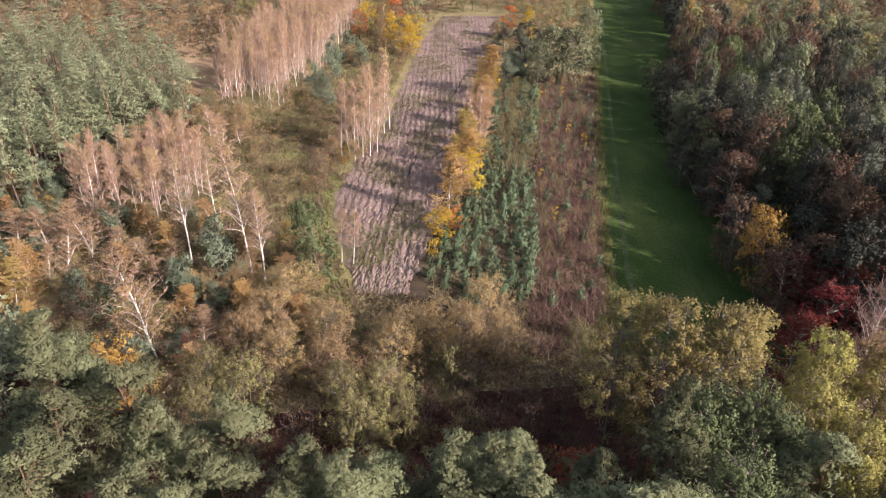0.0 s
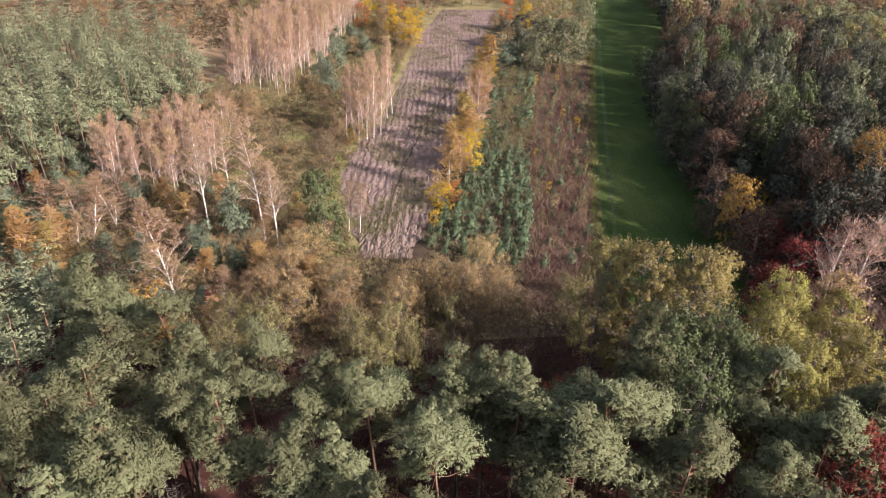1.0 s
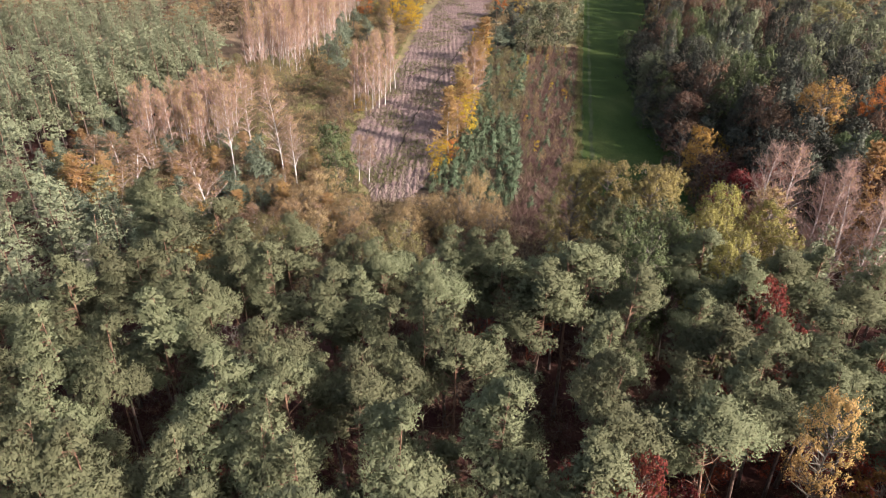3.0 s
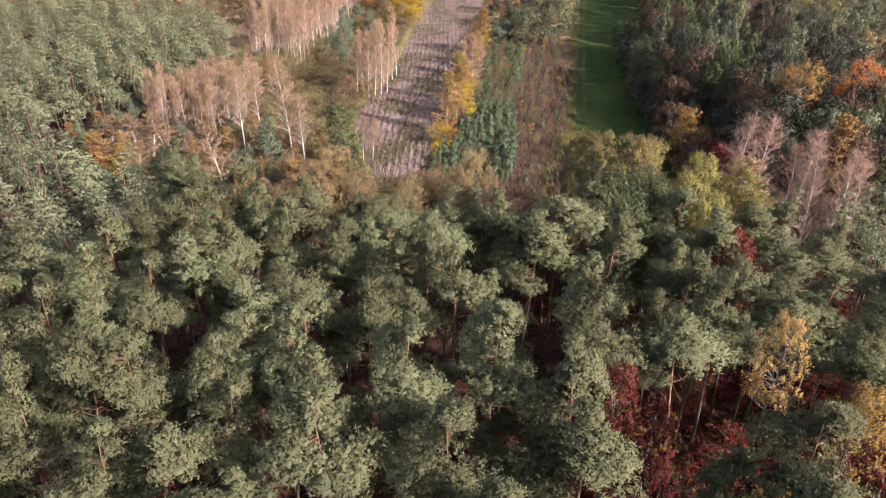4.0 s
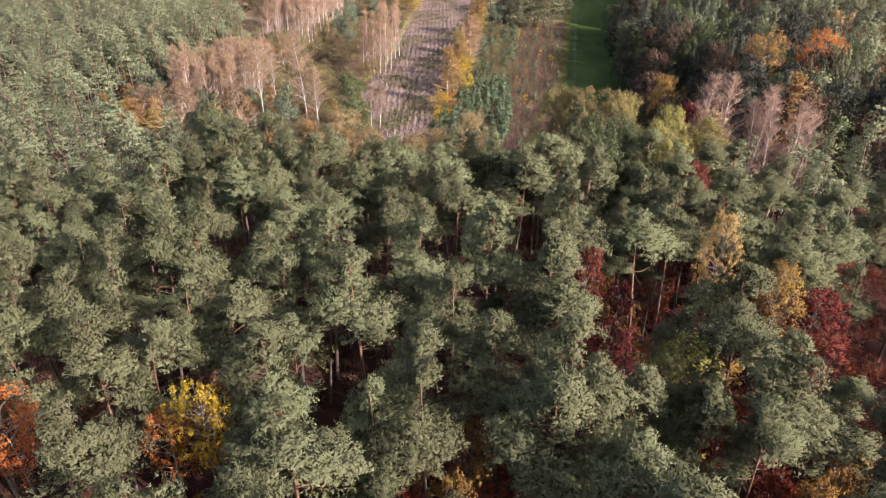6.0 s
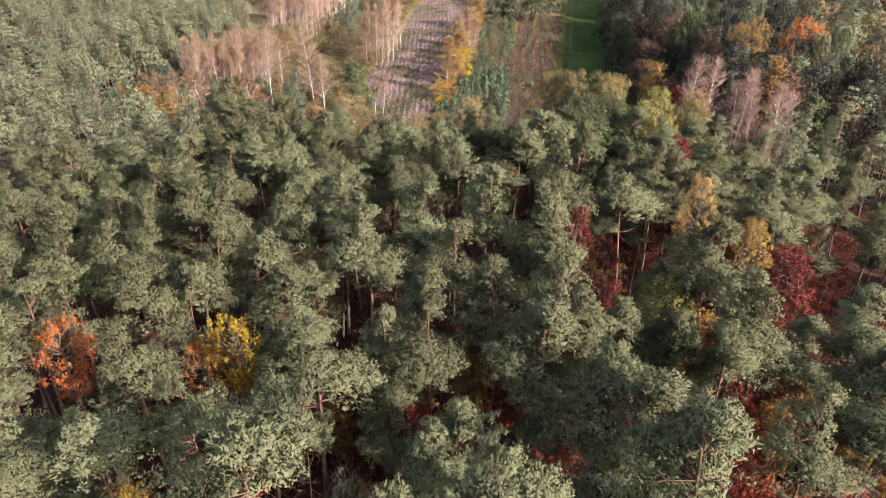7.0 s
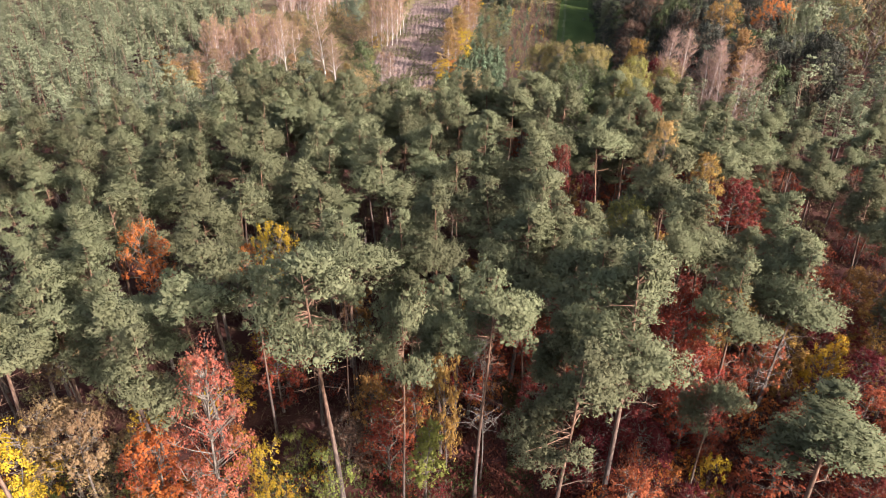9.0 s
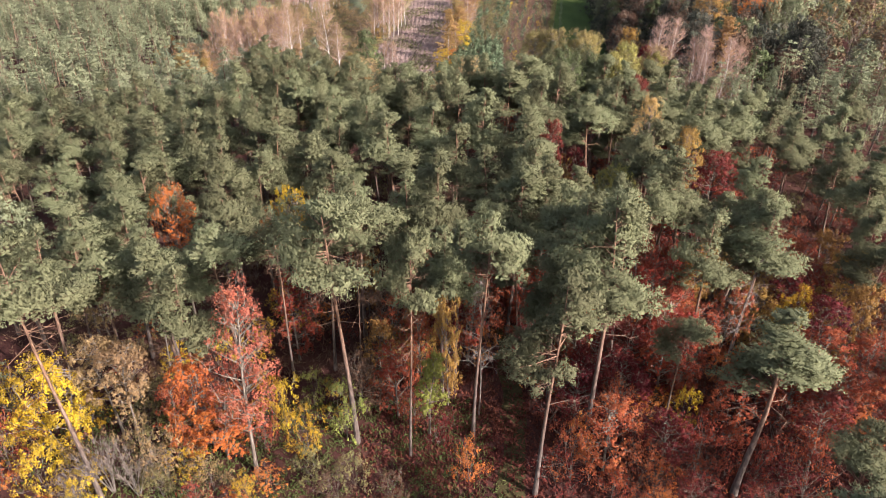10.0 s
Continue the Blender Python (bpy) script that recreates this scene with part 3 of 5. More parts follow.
def ploughed_field():
    """The ploughed strip: long furrows as relief, and thrown sods lying on them."""
    rng = np.random.default_rng(3)
    ny, nx = 430, 44
    ys = np.linspace(68.3, 240, ny)
    v = np.zeros((ny, nx, 3))
    for i, y in enumerate(ys):
        a = edge(LEFT, y) + 0.4 * math.sin(y * 0.9) + rng.normal(0, 0.12)
        b = edge(RIGHT, y) + 0.3 * math.sin(y * 1.3) + rng.normal(0, 0.12)
        u = np.linspace(0, 1, nx)
        x = a + (b - a) * u
        ridge = (0.17 + 0.06 * math.sin(y * 1.9)) * np.sin(x * 2 * np.pi / 1.15 + 0.5 * np.sin(y * 0.35) + 0.5 * np.sin(y * 1.3 + x)) + rng.normal(0, 0.085, nx)
        z = 0.12 + 1.25 * ridge * np.minimum(1, np.minimum(u, 1 - u) * 12)
        v[i] = np.stack([x, np.full(nx, y), np.maximum(z, 0.03)], 1)
    i, j = np.meshgrid(np.arange(ny - 1), np.arange(nx - 1), indexing="ij")
    f = np.stack([i * nx + j, i * nx + j + 1, (i + 1) * nx + j + 1, (i + 1) * nx + j], -1).reshape(-1, 4)
    field = tagged(new("ploughed_strip", mesh_of("ploughed_strip", v.reshape(-1, 3), f, SOIL)), "pinkish grey-brown ploughed soil strip with furrows", "field", kind="structure")
    sods = Shape()
    n = 3600
    y = 68.8 + 170 * rng.uniform(0, 1, n) ** 1.35
    a = np.interp(y, [p[0] for p in LEFT], [p[1] for p in LEFT])
    b = np.interp(y, [p[0] for p in RIGHT], [p[1] for p in RIGHT])
    x = a + (b - a) * rng.uniform(0.02, 0.98, n)
    box = np.array([[-1, -1, 0], [1, -1, 0], [1, 1, 0], [-1, 1, 0], [-0.7, -0.8, 1], [0.6, -0.7, 1], [0.7, 0.6, 1], [-0.6, 0.8, 1]], dtype=float)
    size = np.stack([rng.uniform(0.06, 0.16, n), rng.uniform(0.2, 0.7, n), rng.uniform(0.1, 0.26, n)], 1)
    pts = box[None] * size[:, None] * rng.uniform(0.75, 1.25, (n, 8, 3))
    turn = rng.normal(-0.12, 0.16, n)
    c, s = np.cos(turn)[:, None], np.sin(turn)[:, None]
    q = np.stack([pts[..., 0] * c - pts[..., 1] * s + x[:, None], pts[..., 0] * s + pts[..., 1] * c + y[:, None], pts[..., 2] + 0.06], -1)
    quad = np.array([[4, 5, 6, 7], [0, 1, 5, 4], [1, 2, 6, 5], [2, 3, 7, 6], [3, 0, 4, 7]])
    sods.add(q.reshape(-1, 3), (np.arange(n)[:, None, None] * 8 + quad[None]).reshape(-1, 4))
    lumps = new("sods", sods.mesh("sods", SOD))
    lumps.parent = field
    tagged(lumps, kind="stuff")
    tuft = Shape()
    n = 17000
    y = 69 + 170 * rng.uniform(0, 1, n) ** 1.3
    a = np.interp(y, [p[0] for p in LEFT], [p[1] for p in LEFT])
    b = np.interp(y, [p[0] for p in RIGHT], [p[1] for p in RIGHT])
    x = a + (b - a) * rng.uniform(0, 1, n)
    keep = np.array([noise.noise((p / 6.0, q / 13.0, 1.7)) > g + 0.06 for p, q, g in zip(x, y, rng.normal(0, 0.12, n))])
    at = np.stack([x, y, np.full(n, 0.26)], 1)[keep]
    at = np.repeat(at, 4, 0) + rng.normal(0, 0.22, (len(at) * 4, 3)) * np.array([1, 1, 0.1])
    tufts(tuft, rng, at, np.tile([0, 0.2, 1.0], (len(at), 1)), 0.3, 0.13, 0.6, 0.5)
    green = new("weeds", tuft.mesh("weeds", GRASS_BLADES))
    green.parent = field
    tagged(green, kind="stuff")


ploughed_field()


def lane(name, ys, mid, half, z, material, label, category):
    rows = np.stack([np.stack([mid - half, ys, np.full(len(ys), z)], 1), np.stack([mid + half, ys, np.full(len(ys), z)], 1)], 1).reshape(-1, 3)
    k = np.arange(len(ys) - 1)[:, None] * 2
    return tagged(new(name, mesh_of(name, rows, k + np.array([[0, 1, 3, 2]]), material)), label, category, kind="structure")


TRACK_L = [(58, 17.5), (69, 19.8), (87, 22.4), (121, 28.4), (169, 36.8), (223, 46.5), (275, 56.0), (420, 83)]
TRACK_R = [(56, 36.5), (64, 36.0), (82, 36.2), (99, 34.4), (113, 35.6), (135, 40.0), (160, 48.0), (194, 59.0), (243, 70.0), (276, 76), (420, 104)]
sheet("grass_track", [(x, y) for y, x in TRACK_L] + [(x + 5, y) for y, x in reversed(TRACK_R)], 0.05, TURF, 4.0, "mown green grass ride between the clearing and the wood", "grass")
for shift in (1.1, 3.0):
    ys = np.arange(58.5, 300, 1.5)
    mid = np.interp(ys, [p[0] for p in TRACK_L], [p[1] for p in TRACK_L]) + shift + 0.12 * np.sin(ys * 0.31)
    lane("wheel_lane", ys, mid, 0.34 + 0.12 * np.sin(ys * 0.83 + shift), 0.056, LANE, "pale worn wheel lane in the grass", "track")
ys = np.arange(-38, -12, 1.0)
lane("forest_path", ys, np.interp(ys, [-38, -27, -12], [3.2, 4.7, 5.2]) + 0.1 * np.sin(ys), 1.0 + 0.15 * np.sin(ys * 0.9), 0.02, PATH, "dark olive-brown path into the shade of the pines", "path")
# a rut that runs slantwise along the ploughed strip
ys = np.arange(72, 168, 0.8)
rut = np.interp(ys, [72, 84, 100, 120, 145, 168], [-9.5, -8.2, -6.6, -4.0, 1.0, 5.2]) + 0.15 * np.sin(ys * 1.1)
lane("wheel_rut", ys, rut, 0.16 + 0.07 * np.sin(ys * 1.7), 0.3, RUT, "dark wheel rut across the ploughed strip", "track")


# ---- planting ----
KINDS = {}


def kind(name, ob_name, label, category, group, makes, h, w):
    """Registers a kind of tree: its prototypes stay unlinked from the plan until the first is planted."""
    KINDS[name] = dict(ob=ob_name, label=label, category=category, group=group, makes=makes, h=h, w=w, made=[None] * len(makes), n=0, shapes=[None] * len(makes))


GROVE = random.Random(11)
PLANTED = []


def shapes_of(k, i):
    if k["shapes"][i] is None:
        k["shapes"][i] = k["makes"][i]()
    return k["shapes"][i]


def plant(name, x, y, h, w, lean=0.03, tilt=None):
    """One tree of that kind with its foot at x, y, h high and w wide; tilt: how far its top hangs over, in metres along x and y."""
    k = KINDS[name]
    i = k["n"] % len(k["makes"])
    k["n"] += 1
    m = pose(x, y, -0.05, math.degrees(GROVE.gauss(0, lean)), math.degrees(GROVE.gauss(0, lean)), GROVE.uniform(0, 360)) @ Matrix.Diagonal((w / k["w"], w / k["w"], h / k["h"], 1))
    if tilt:
        m = Matrix.Translation((x, y, -0.05)) @ Vector((0, 0, 1)).rotation_difference(Vector((tilt[0], tilt[1], h))).to_matrix().to_4x4() @ Matrix.Translation((-x, -y, 0.05)) @ m
    PLANTED.append((x, y, w))
    if k["made"][i] is None:
        root = new(k["ob"])
        root.empty_display_size = 0.5
        tagged(root, k["label"], k["category"], k["group"])
        for part_name, shape, material in shapes_of(k, i):
            p = new(part_name, shape.mesh(part_name, material, part_name == "trunk"))
            p.parent = root
            if part_name == "twig_haze":
                tagged(p, kind="stuff")
        root.matrix_basis = m
        k["made"][i] = root
        return root
    proto = k["made"][i]
    scale = Matrix.Diagonal((*proto.scale, 1))
    return copy_thing(proto, m @ scale.inverted())


def wood(name, entries, label, category="trees"):
    """Far trees joined into one mesh for each material, under one thing: entries of kind, x, y, h, w."""
    rng = random.Random(len(entries))
    gathered = {}
    for kname, x, y, h, w in entries:
        k = KINDS[kname]
        a, sx, sz = rng.uniform(0, 6.283), w / k["w"], h / k["h"]
        for part_name, shape, material in shapes_of(k, rng.randrange(len(k["makes"]))):
            v, faces = shape.arrays()
            c, s = math.cos(a) * sx, math.sin(a) * sx
            q = np.stack([v[:, 0] * c - v[:, 1] * s + x, v[:, 0] * s + v[:, 1] * c + y, v[:, 2] * sz], 1)
            g = gathered.setdefault((part_name, material.name), (Shape(), material))[0]
            first = g.n
            if shape.nor:
                nor = np.concatenate(shape.nor)
                c, s = math.cos(a), math.sin(a)
                g.nor.append(np.stack([nor[:, 0] * c - nor[:, 1] * s, nor[:, 0] * s + nor[:, 1] * c, nor[:, 2]], 1))
            g.v.append(q)
            g.n += len(q)
            for f in faces:
                (g.tri if f.shape[1] == 3 else g.quad).append(f + first)
    root = tagged(new(name), label, category, kind="stuff")
    for (part_name, _), (g, material) in gathered.items():
        p = tagged(new(part_name, g.mesh(part_name, material)), kind="stuff")
        p.parent = root
    return root


def inside(poly, x, y):
    hit = False
    for (x0, y0), (x1, y1) in zip(poly, poly[1:] + poly[:1]):
        if (y0 > y) != (y1 > y) and x < (x1 - x0) * (y - y0) / (y1 - y0) + x0:
            hit = not hit
    return hit


def scatter(poly, gap, seed, clear=0.8, tries=9000, limit=9999):
    """Uneven places inside an outline, no nearer to each other than gap and clear of what stands."""
    rng = random.Random(seed)
    xs, ys = [p[0] for p in poly], [p[1] for p in poly]
    found = []
    for _ in range(tries):
        x, y = rng.uniform(min(xs), max(xs)), rng.uniform(min(ys), max(ys))
        if not inside(poly, x, y):
            continue
        if any((x - a) ** 2 + (y - b) ** 2 < gap * gap for a, b in found):
            continue
        if any((x - a) ** 2 + (y - b) ** 2 < (clear * gap) ** 2 for a, b, _ in PLANTED):
            continue
        found.append((x, y))
        if len(found) >= limit:
            break
    return found


F = functools.partial
PINE = "tall Scots pine with grey-green needle clumps and a reddish upper trunk"
kind("pine", "pine_tree", PINE, "pine", "pines of the wood", [F(pine_shapes, s, clumps=c, low=lo, w=5.8, round_=r, puff=p, airy=a) for s, c, lo, r, p, a in ((1, 175, 0.63, 0.6, 1.0, 0.0), (2, 165, 0.6, 0.85, 1.0, 0.0), (3, 165, 0.66, 0.5, 1.1, 0.0), (4, 150, 0.63, 0.6, 1.0, 0.2), (5, 165, 0.6, 0.9, 0.95, 0.0), (6, 185, 0.56, 0.75, 0.95, 0.0), (7, 160, 0.66, 0.45, 1.1, 0.0), (8, 145, 0.62, 0.7, 0.95, 0.25))], 18.0, 5.8)
kind("edge_pine", "pine_tree", "tall slender pine with a bare straight trunk and a high crown", "pine", "pines at the edge of the wood", [F(pine_shapes, s, h=20.0, w=7.0, clumps=170, low=0.75, bare=26, round_=0.38, puff=0.95, airy=0.1) for s in (21, 22, 23)], 20.0, 7.0)
kind("pine_dark", "pine_tree", "broad pine beyond the grass ride, shade put into its dark needles", "pine", "pines beyond the ride", [F(pine_shapes, s, h=15.0, w=7.0, clumps=110, per=50, size=0.27, low=0.35, bare=0, puff=1.15, subs=5, needles=NEEDLES_SHADED) for s in (31, 32, 33)], 15.0, 7.0)
kind("pine_young", "young_pine", "young blue-green pine branched down to the ground", "pine", "young pines in the clearing", [F(pine_shapes, s, h=6.0, w=5.0, clumps=80, per=55, size=0.2, low=0.1, bare=0, puff=0.95, subs=5, needles=NEEDLES_YOUNG) for s in (41, 42, 43)], 6.0, 5.0)
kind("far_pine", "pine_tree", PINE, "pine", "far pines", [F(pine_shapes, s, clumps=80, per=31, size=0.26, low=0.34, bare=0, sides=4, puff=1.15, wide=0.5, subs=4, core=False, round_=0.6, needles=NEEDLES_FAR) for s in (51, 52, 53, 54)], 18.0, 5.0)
# Pines of the deep wood in shade-darkened needles, grouped as spruces.
kind("far_shaded_pine", "spruce_tree", "pine of the deep wood, shade put into its needle colour", "spruce", "far spruces", [F(pine_shapes, s, clumps=74, per=36, size=0.3, low=0.35, bare=0, sides=4, puff=1.15, wide=0.5, subs=4, core=False, needles=NEEDLES_SHADED) for s in (55, 56, 57)], 18.0, 5.0)
kind("birch", "birch_tree", "tall white-stemmed birch with a thin haze of mauve twigs", "birch", "birches of the clearing", [F(birch_shapes, s, TAN, 16.0, 5.5, 1500, 2000, 34, 0.32, size=0.16, width=0.024, girth=0.0085, spread=0.9, twig=0.1, rise=0.75) for s in (61, 62, 63)], 16.0, 5.5)
kind("bare_birch", "birch_tree", "bare birch with pinkish-mauve twigs and pale boughs", "birch", "bare birches", [F(birch_shapes, s, None, 16.0, 6.0, 2400, 420, 44, 0.12, size=0.13, width=0.026, girth=0.0105, spread=0.6, twig=0.11) for s in (65, 66, 67)], 16.0, 6.0)
kind("thicket_birch", "birch_tree", "slim birch of a dense stand, white stem, mauve and amber top", "birch", "birch stand", [F(birch_shapes, s, lf, 15.0, 3.6, 760, 1500, 18, 0.08, size=0.15, width=0.04, crook=0.3, girth=0.0062, spread=0.32, twig=0.13, rise=1.6, crest=0.55) for s, lf in ((71, BIRCH_LEAF), (72, BIRCH_TOP), (73, BIRCH_LEAF), (74, BIRCH_TOP), (75, BIRCH_LEAF))], 15.0, 3.6)
kind("gold_birch", "birch_tree", "slender birch with orange-gold autumn leaves", "birch", "golden birches", [F(birch_shapes, s, lf, 13.0, 4.5, 700, 6000, 34, 0.06, size=0.19, width=0.03) for s, lf in ((75, APRICOT), (76, BIRCH_LEAF), (77, APRICOT), (79, BIRCH_TOP))], 13.0, 4.5)
kind("high_gold_birch", "birch_tree", "tall birch with an apricot crown among the pines", "birch", "golden birches", [F(leafy_shapes, s, lf, 16.0, 5.0, 0.55, 60, 60, 0.17, point=0.3) for s, lf in ((137, APRICOT), (138, AMBER))], 16.0, 5.0)
kind("tan_birch", "birch_tree", "spreading birch with pale limbs and tawny leaves", "birch", "tawny birches", [F(birch_shapes, s, TAN, 12.0, 6.0, 1500, 2800, 30, 0.15, size=0.16, width=0.03, crook=0.8, girth=0.009) for s in (78, 79)], 12.0, 6.0)
kind("oak_gold", "oak_tree", "broad oak with dense olive-gold autumn leaves", "oak", "oaks at the front of the wood", [F(leafy_shapes, s, OAK_GOLD, 16.5, 6.5, 0.25, 120, 84, 0.2, fill=0.45) for s in (81, 82)], 16.5, 6.5)
kind("oak_green", "oak_tree", "broad oak still in dull green leaf", "oak", "oaks at the front of the wood", [F(leafy_shapes, s, GREEN, 16.0, 6.0, 0.25, 115, 84, 0.19, fill=0.45) for s in (83, 84)], 16.0, 6.0)
kind("oak_yellow", "oak_tree", "rounded tree with yellow-green autumn leaves", "tree", "yellowing trees", [F(leafy_shapes, s, YELLOWING, 14.5, 6.0, 0.2, 105, 84, 0.19, fill=0.45) for s in (85, 86)], 14.5, 6.0)
kind("oak_grey", "willow_tree", "large grey-green willow at the end of the clearing", "willow", "grey willows", [F(leafy_shapes, s, GREY_GREEN, 13.0, 9.0, 0.1, 80, 40, 0.45) for s in (87, 88)], 13.0, 9.0)
kind("oak_dark", "forest_tree", "shaded broadleaved tree at the wood's edge by the ride", "tree", "trees beyond the ride", [F(leafy_shapes, s, c, 13.0, 8.0, 0.1, 74, 46, 0.34) for s, c in ((91, SHADE_TONED), (92, SHADE_TONED), (93, SHADE_TONED), (94, GREEN))], 13.0, 8.0)
kind("holm_oak", "oak_tree", "dense dark green oak beside the ploughed strip", "oak", "oak by the field", [F(leafy_shapes, 95, GREEN, 9.0, 5.5, 0.05, 80, 70, 0.24, fill=0.5)], 9.0, 5.5)
kind("gold_maple", "maple_tree", "small maple in bright yellow autumn leaf", "maple", "yellow maples", [F(leafy_shapes, s, GOLD, 8.0, 4.5, 0.12, 60, 96, 0.15, stems=2, fill=0.4) for s in (101, 102)], 8.0, 4.5)
kind("orange_maple", "maple_tree", "maple in vivid orange autumn leaf", "maple", "orange maples", [F(leafy_shapes, s, ORANGE, 11.0, 5.0, 0.2, 54, 54, 0.24) for s in (103, 104)], 11.0, 5.0)
kind("high_gold_maple", "maple_tree", "tall maple with a golden crown among the pines", "maple", "bright maples in the wood", [F(leafy_shapes, s, AMBER if s % 2 else GOLD, 14.0, 5.0, 0.62, 44, 60, 0.18) for s in (103, 102)], 14.0, 5.0)
kind("high_orange_maple", "maple_tree", "tall maple with an orange crown among the pines", "maple", "bright maples in the wood", [F(leafy_shapes, s, ORANGE, 14.0, 5.0, 0.62, 44, 60, 0.18) for s in (108, 109)], 14.0, 5.0)
kind("red_maple", "maple_tree", "maple in deep red autumn leaf among the pines", "maple", "red maples", [F(leafy_shapes, s, RED, 12.0, 5.0, 0.2, 56, 52, 0.24) for s in (105, 106)], 12.0, 5.0)
kind("rust_maple", "maple_tree", "maple in rusty red-brown leaf under the pines", "maple", "rusty maples", [F(leafy_shapes, s, RUST, 11.0, 5.0, 0.15, 58, 52, 0.22) for s in (107, 108)], 11.0, 5.0)
kind("maple_red_tree", "maple_tree", "slender leaning maple with loose salmon-red and orange leaves", "maple", "maple at the wood's edge", [F(leafy_shapes, 109, SALMON, 14.0, 5.6, 0.28, 84, 74, 0.17, open_=0.28, fill=0.25)], 14.0, 5.6)
kind("amber_tree", "maple_tree", "small tree with loose amber-brown autumn leaves", "maple", "amber trees", [F(leafy_shapes, s, AMBER, 8.0, 4.5, 0.12, 60, 60, 0.2, stems=2, fill=0.4) for s in (135, 136)], 8.0, 4.5)
# Also stands for amber trees in shade: their dimness is put into the brown.
kind("brown_oak", "oak_tree", "shaded oak in dull brown leaf beyond the ride", "oak", "brown oaks", [F(leafy_shapes, s, BROWN, 11.0, 6.0, 0.15, 70, 60, 0.24) for s in (145, 146)], 11.0, 6.0)
kind("tan_alder", "alder_tree", "low spreading tree with tan-brown autumn leaves", "tree", "tan thicket", [F(leafy_shapes, s, TAN, 7.0, 6.0, 0.1, 64, 86, 0.155, stems=3, fill=0.4) for s in (111, 112, 113)], 7.0, 6.0)
kind("willow", "willow_tree", "bushy willow with pale olive-yellow leaves", "willow", "willow thicket", [F(leafy_shapes, s, OLIVE, 8.0, 5.5, 0.08, 58, 84, 0.165, stems=3, fill=0.4) for s in (115, 116)], 8.0, 5.5)
kind("brown_shrub", "shrub", "brown half-bare shrub of the thicket", "shrub", "brown shrubs", [F(bush_shapes, s, BROWN, open_=0.3) for s in (121, 122)], 4.0, 4.5)
kind("bramble", "bramble_thicket", "low dark brown bramble thicket with few leaves", "bramble", "brambles", [F(bush_shapes, s, lf, h=3.0, open_=0.2) for s, lf in ((147, BROWN), (148, OLIVE), (149, BROWN), (150, RUST))], 3.0, 4.5)
kind("tan_shrub", "shrub", "tawny shrub in the clearing", "shrub", "tawny shrubs", [F(bush_shapes, s, TAN) for s in (123, 124)], 4.0, 4.5)
kind("green_shrub", "shrub", "olive-green leafy shrub of the thicket", "shrub", "green shrubs", [F(bush_shapes, s, OLIVE) for s in (125, 126)], 4.0, 4.5)
kind("gold_shrub", "shrub", "golden-yellow autumn shrub with dense leaves", "shrub", "golden shrubs", [F(bush_shapes, s, GOLD, size=0.15, per=56) for s in (127, 128)], 4.0, 4.5)
kind("gold_sapling", "birch_sapling", "slim birch sapling with yellow leaves among the weeds", "sapling", "birch saplings", [F(bush_shapes, s, lf, w=2.6, clumps=16, stems=2, open_=0.3) for s, lf in ((171, OAK_GOLD), (172, GOLD), (173, TAN))], 4.0, 2.6)
kind("orange_shrub", "maple_sapling", "orange-leaved maple sapling under the pines", "sapling", "orange undergrowth", [F(bush_shapes, s, ORANGE, open_=0.2) for s in (129, 130)], 4.0, 4.5)
kind("red_shrub", "maple_sapling", "dark red maple sapling under the pines", "sapling", "red undergrowth", [F(bush_shapes, s, RED, open_=0.2) for s in (131, 132)], 4.0, 4.5)
kind("rust_shrub", "maple_sapling", "rust-brown maple sapling under the pines", "sapling", "rusty undergrowth", [F(bush_shapes, s, RUST, open_=0.2) for s in (133, 134)], 4.0, 4.5)
for far_name, far_leaf in (("far_tan", TAN), ("far_gold", GOLD), ("far_olive", OLIVE), ("far_dark", SHADE_TONED), ("far_brown", BROWN), ("far_grey", GREY_GREEN)):
    kind(far_name, "forest_tree", "far broadleaved tree of the mixed wood", "tree", "far trees", [F(leafy_shapes, s, far_leaf, 10.0, 6.0, 0.1, 34, 38, 0.34, stems=2) for s in (151, 152)], 10.0, 6.0)
kind("high_tan_birch", "birch_tree", "slim birch with a small tan-brown crown at the wood's edge", "birch", "tan birches at the edge", [F(leafy_shapes, s, TAN, 10.0, 4.6, 0.55, 44, 92, 0.17, fill=0.3) for s in (181, 182, 183)], 10.0, 4.6)
kind("weeping_birch", "birch_tree", "small birch with hanging yellow-green leaves", "birch", "weeping birch", [F(leafy_shapes, 184, LIME, 9.0, 2.8, 0.36, 50, 100, 0.15, point=0.5, fill=0.2)], 9.0, 2.8)
kind("lime_shrub", "shrub", "yellow-green leafy shrub on the forest floor", "shrub", "lime shrubs", [F(bush_shapes, s, LIME) for s in (185, 186)], 4.0, 4.5)
kind("bare_shrub", "shrub", "bare grey-twigged shrub at the edge of the wood", "shrub", "bare shrubs", [F(bare_shrub_shapes, s) for s in (187, 188)], 5.0, 4.5)
kind("fir", "young_fir", "man-high blue-green young fir of the plantation", "fir", "young firs in rows", [F(fir_shapes, s) for s in (141, 142, 143)], 2.2, 1.8)
kind("snag", "dead_tree", "bleached dead tree with crooked bare boughs among the pines", "dead tree", "dead trees", [F(snag_shapes, s) for s in (161, 162)], 14.0, 4.0)

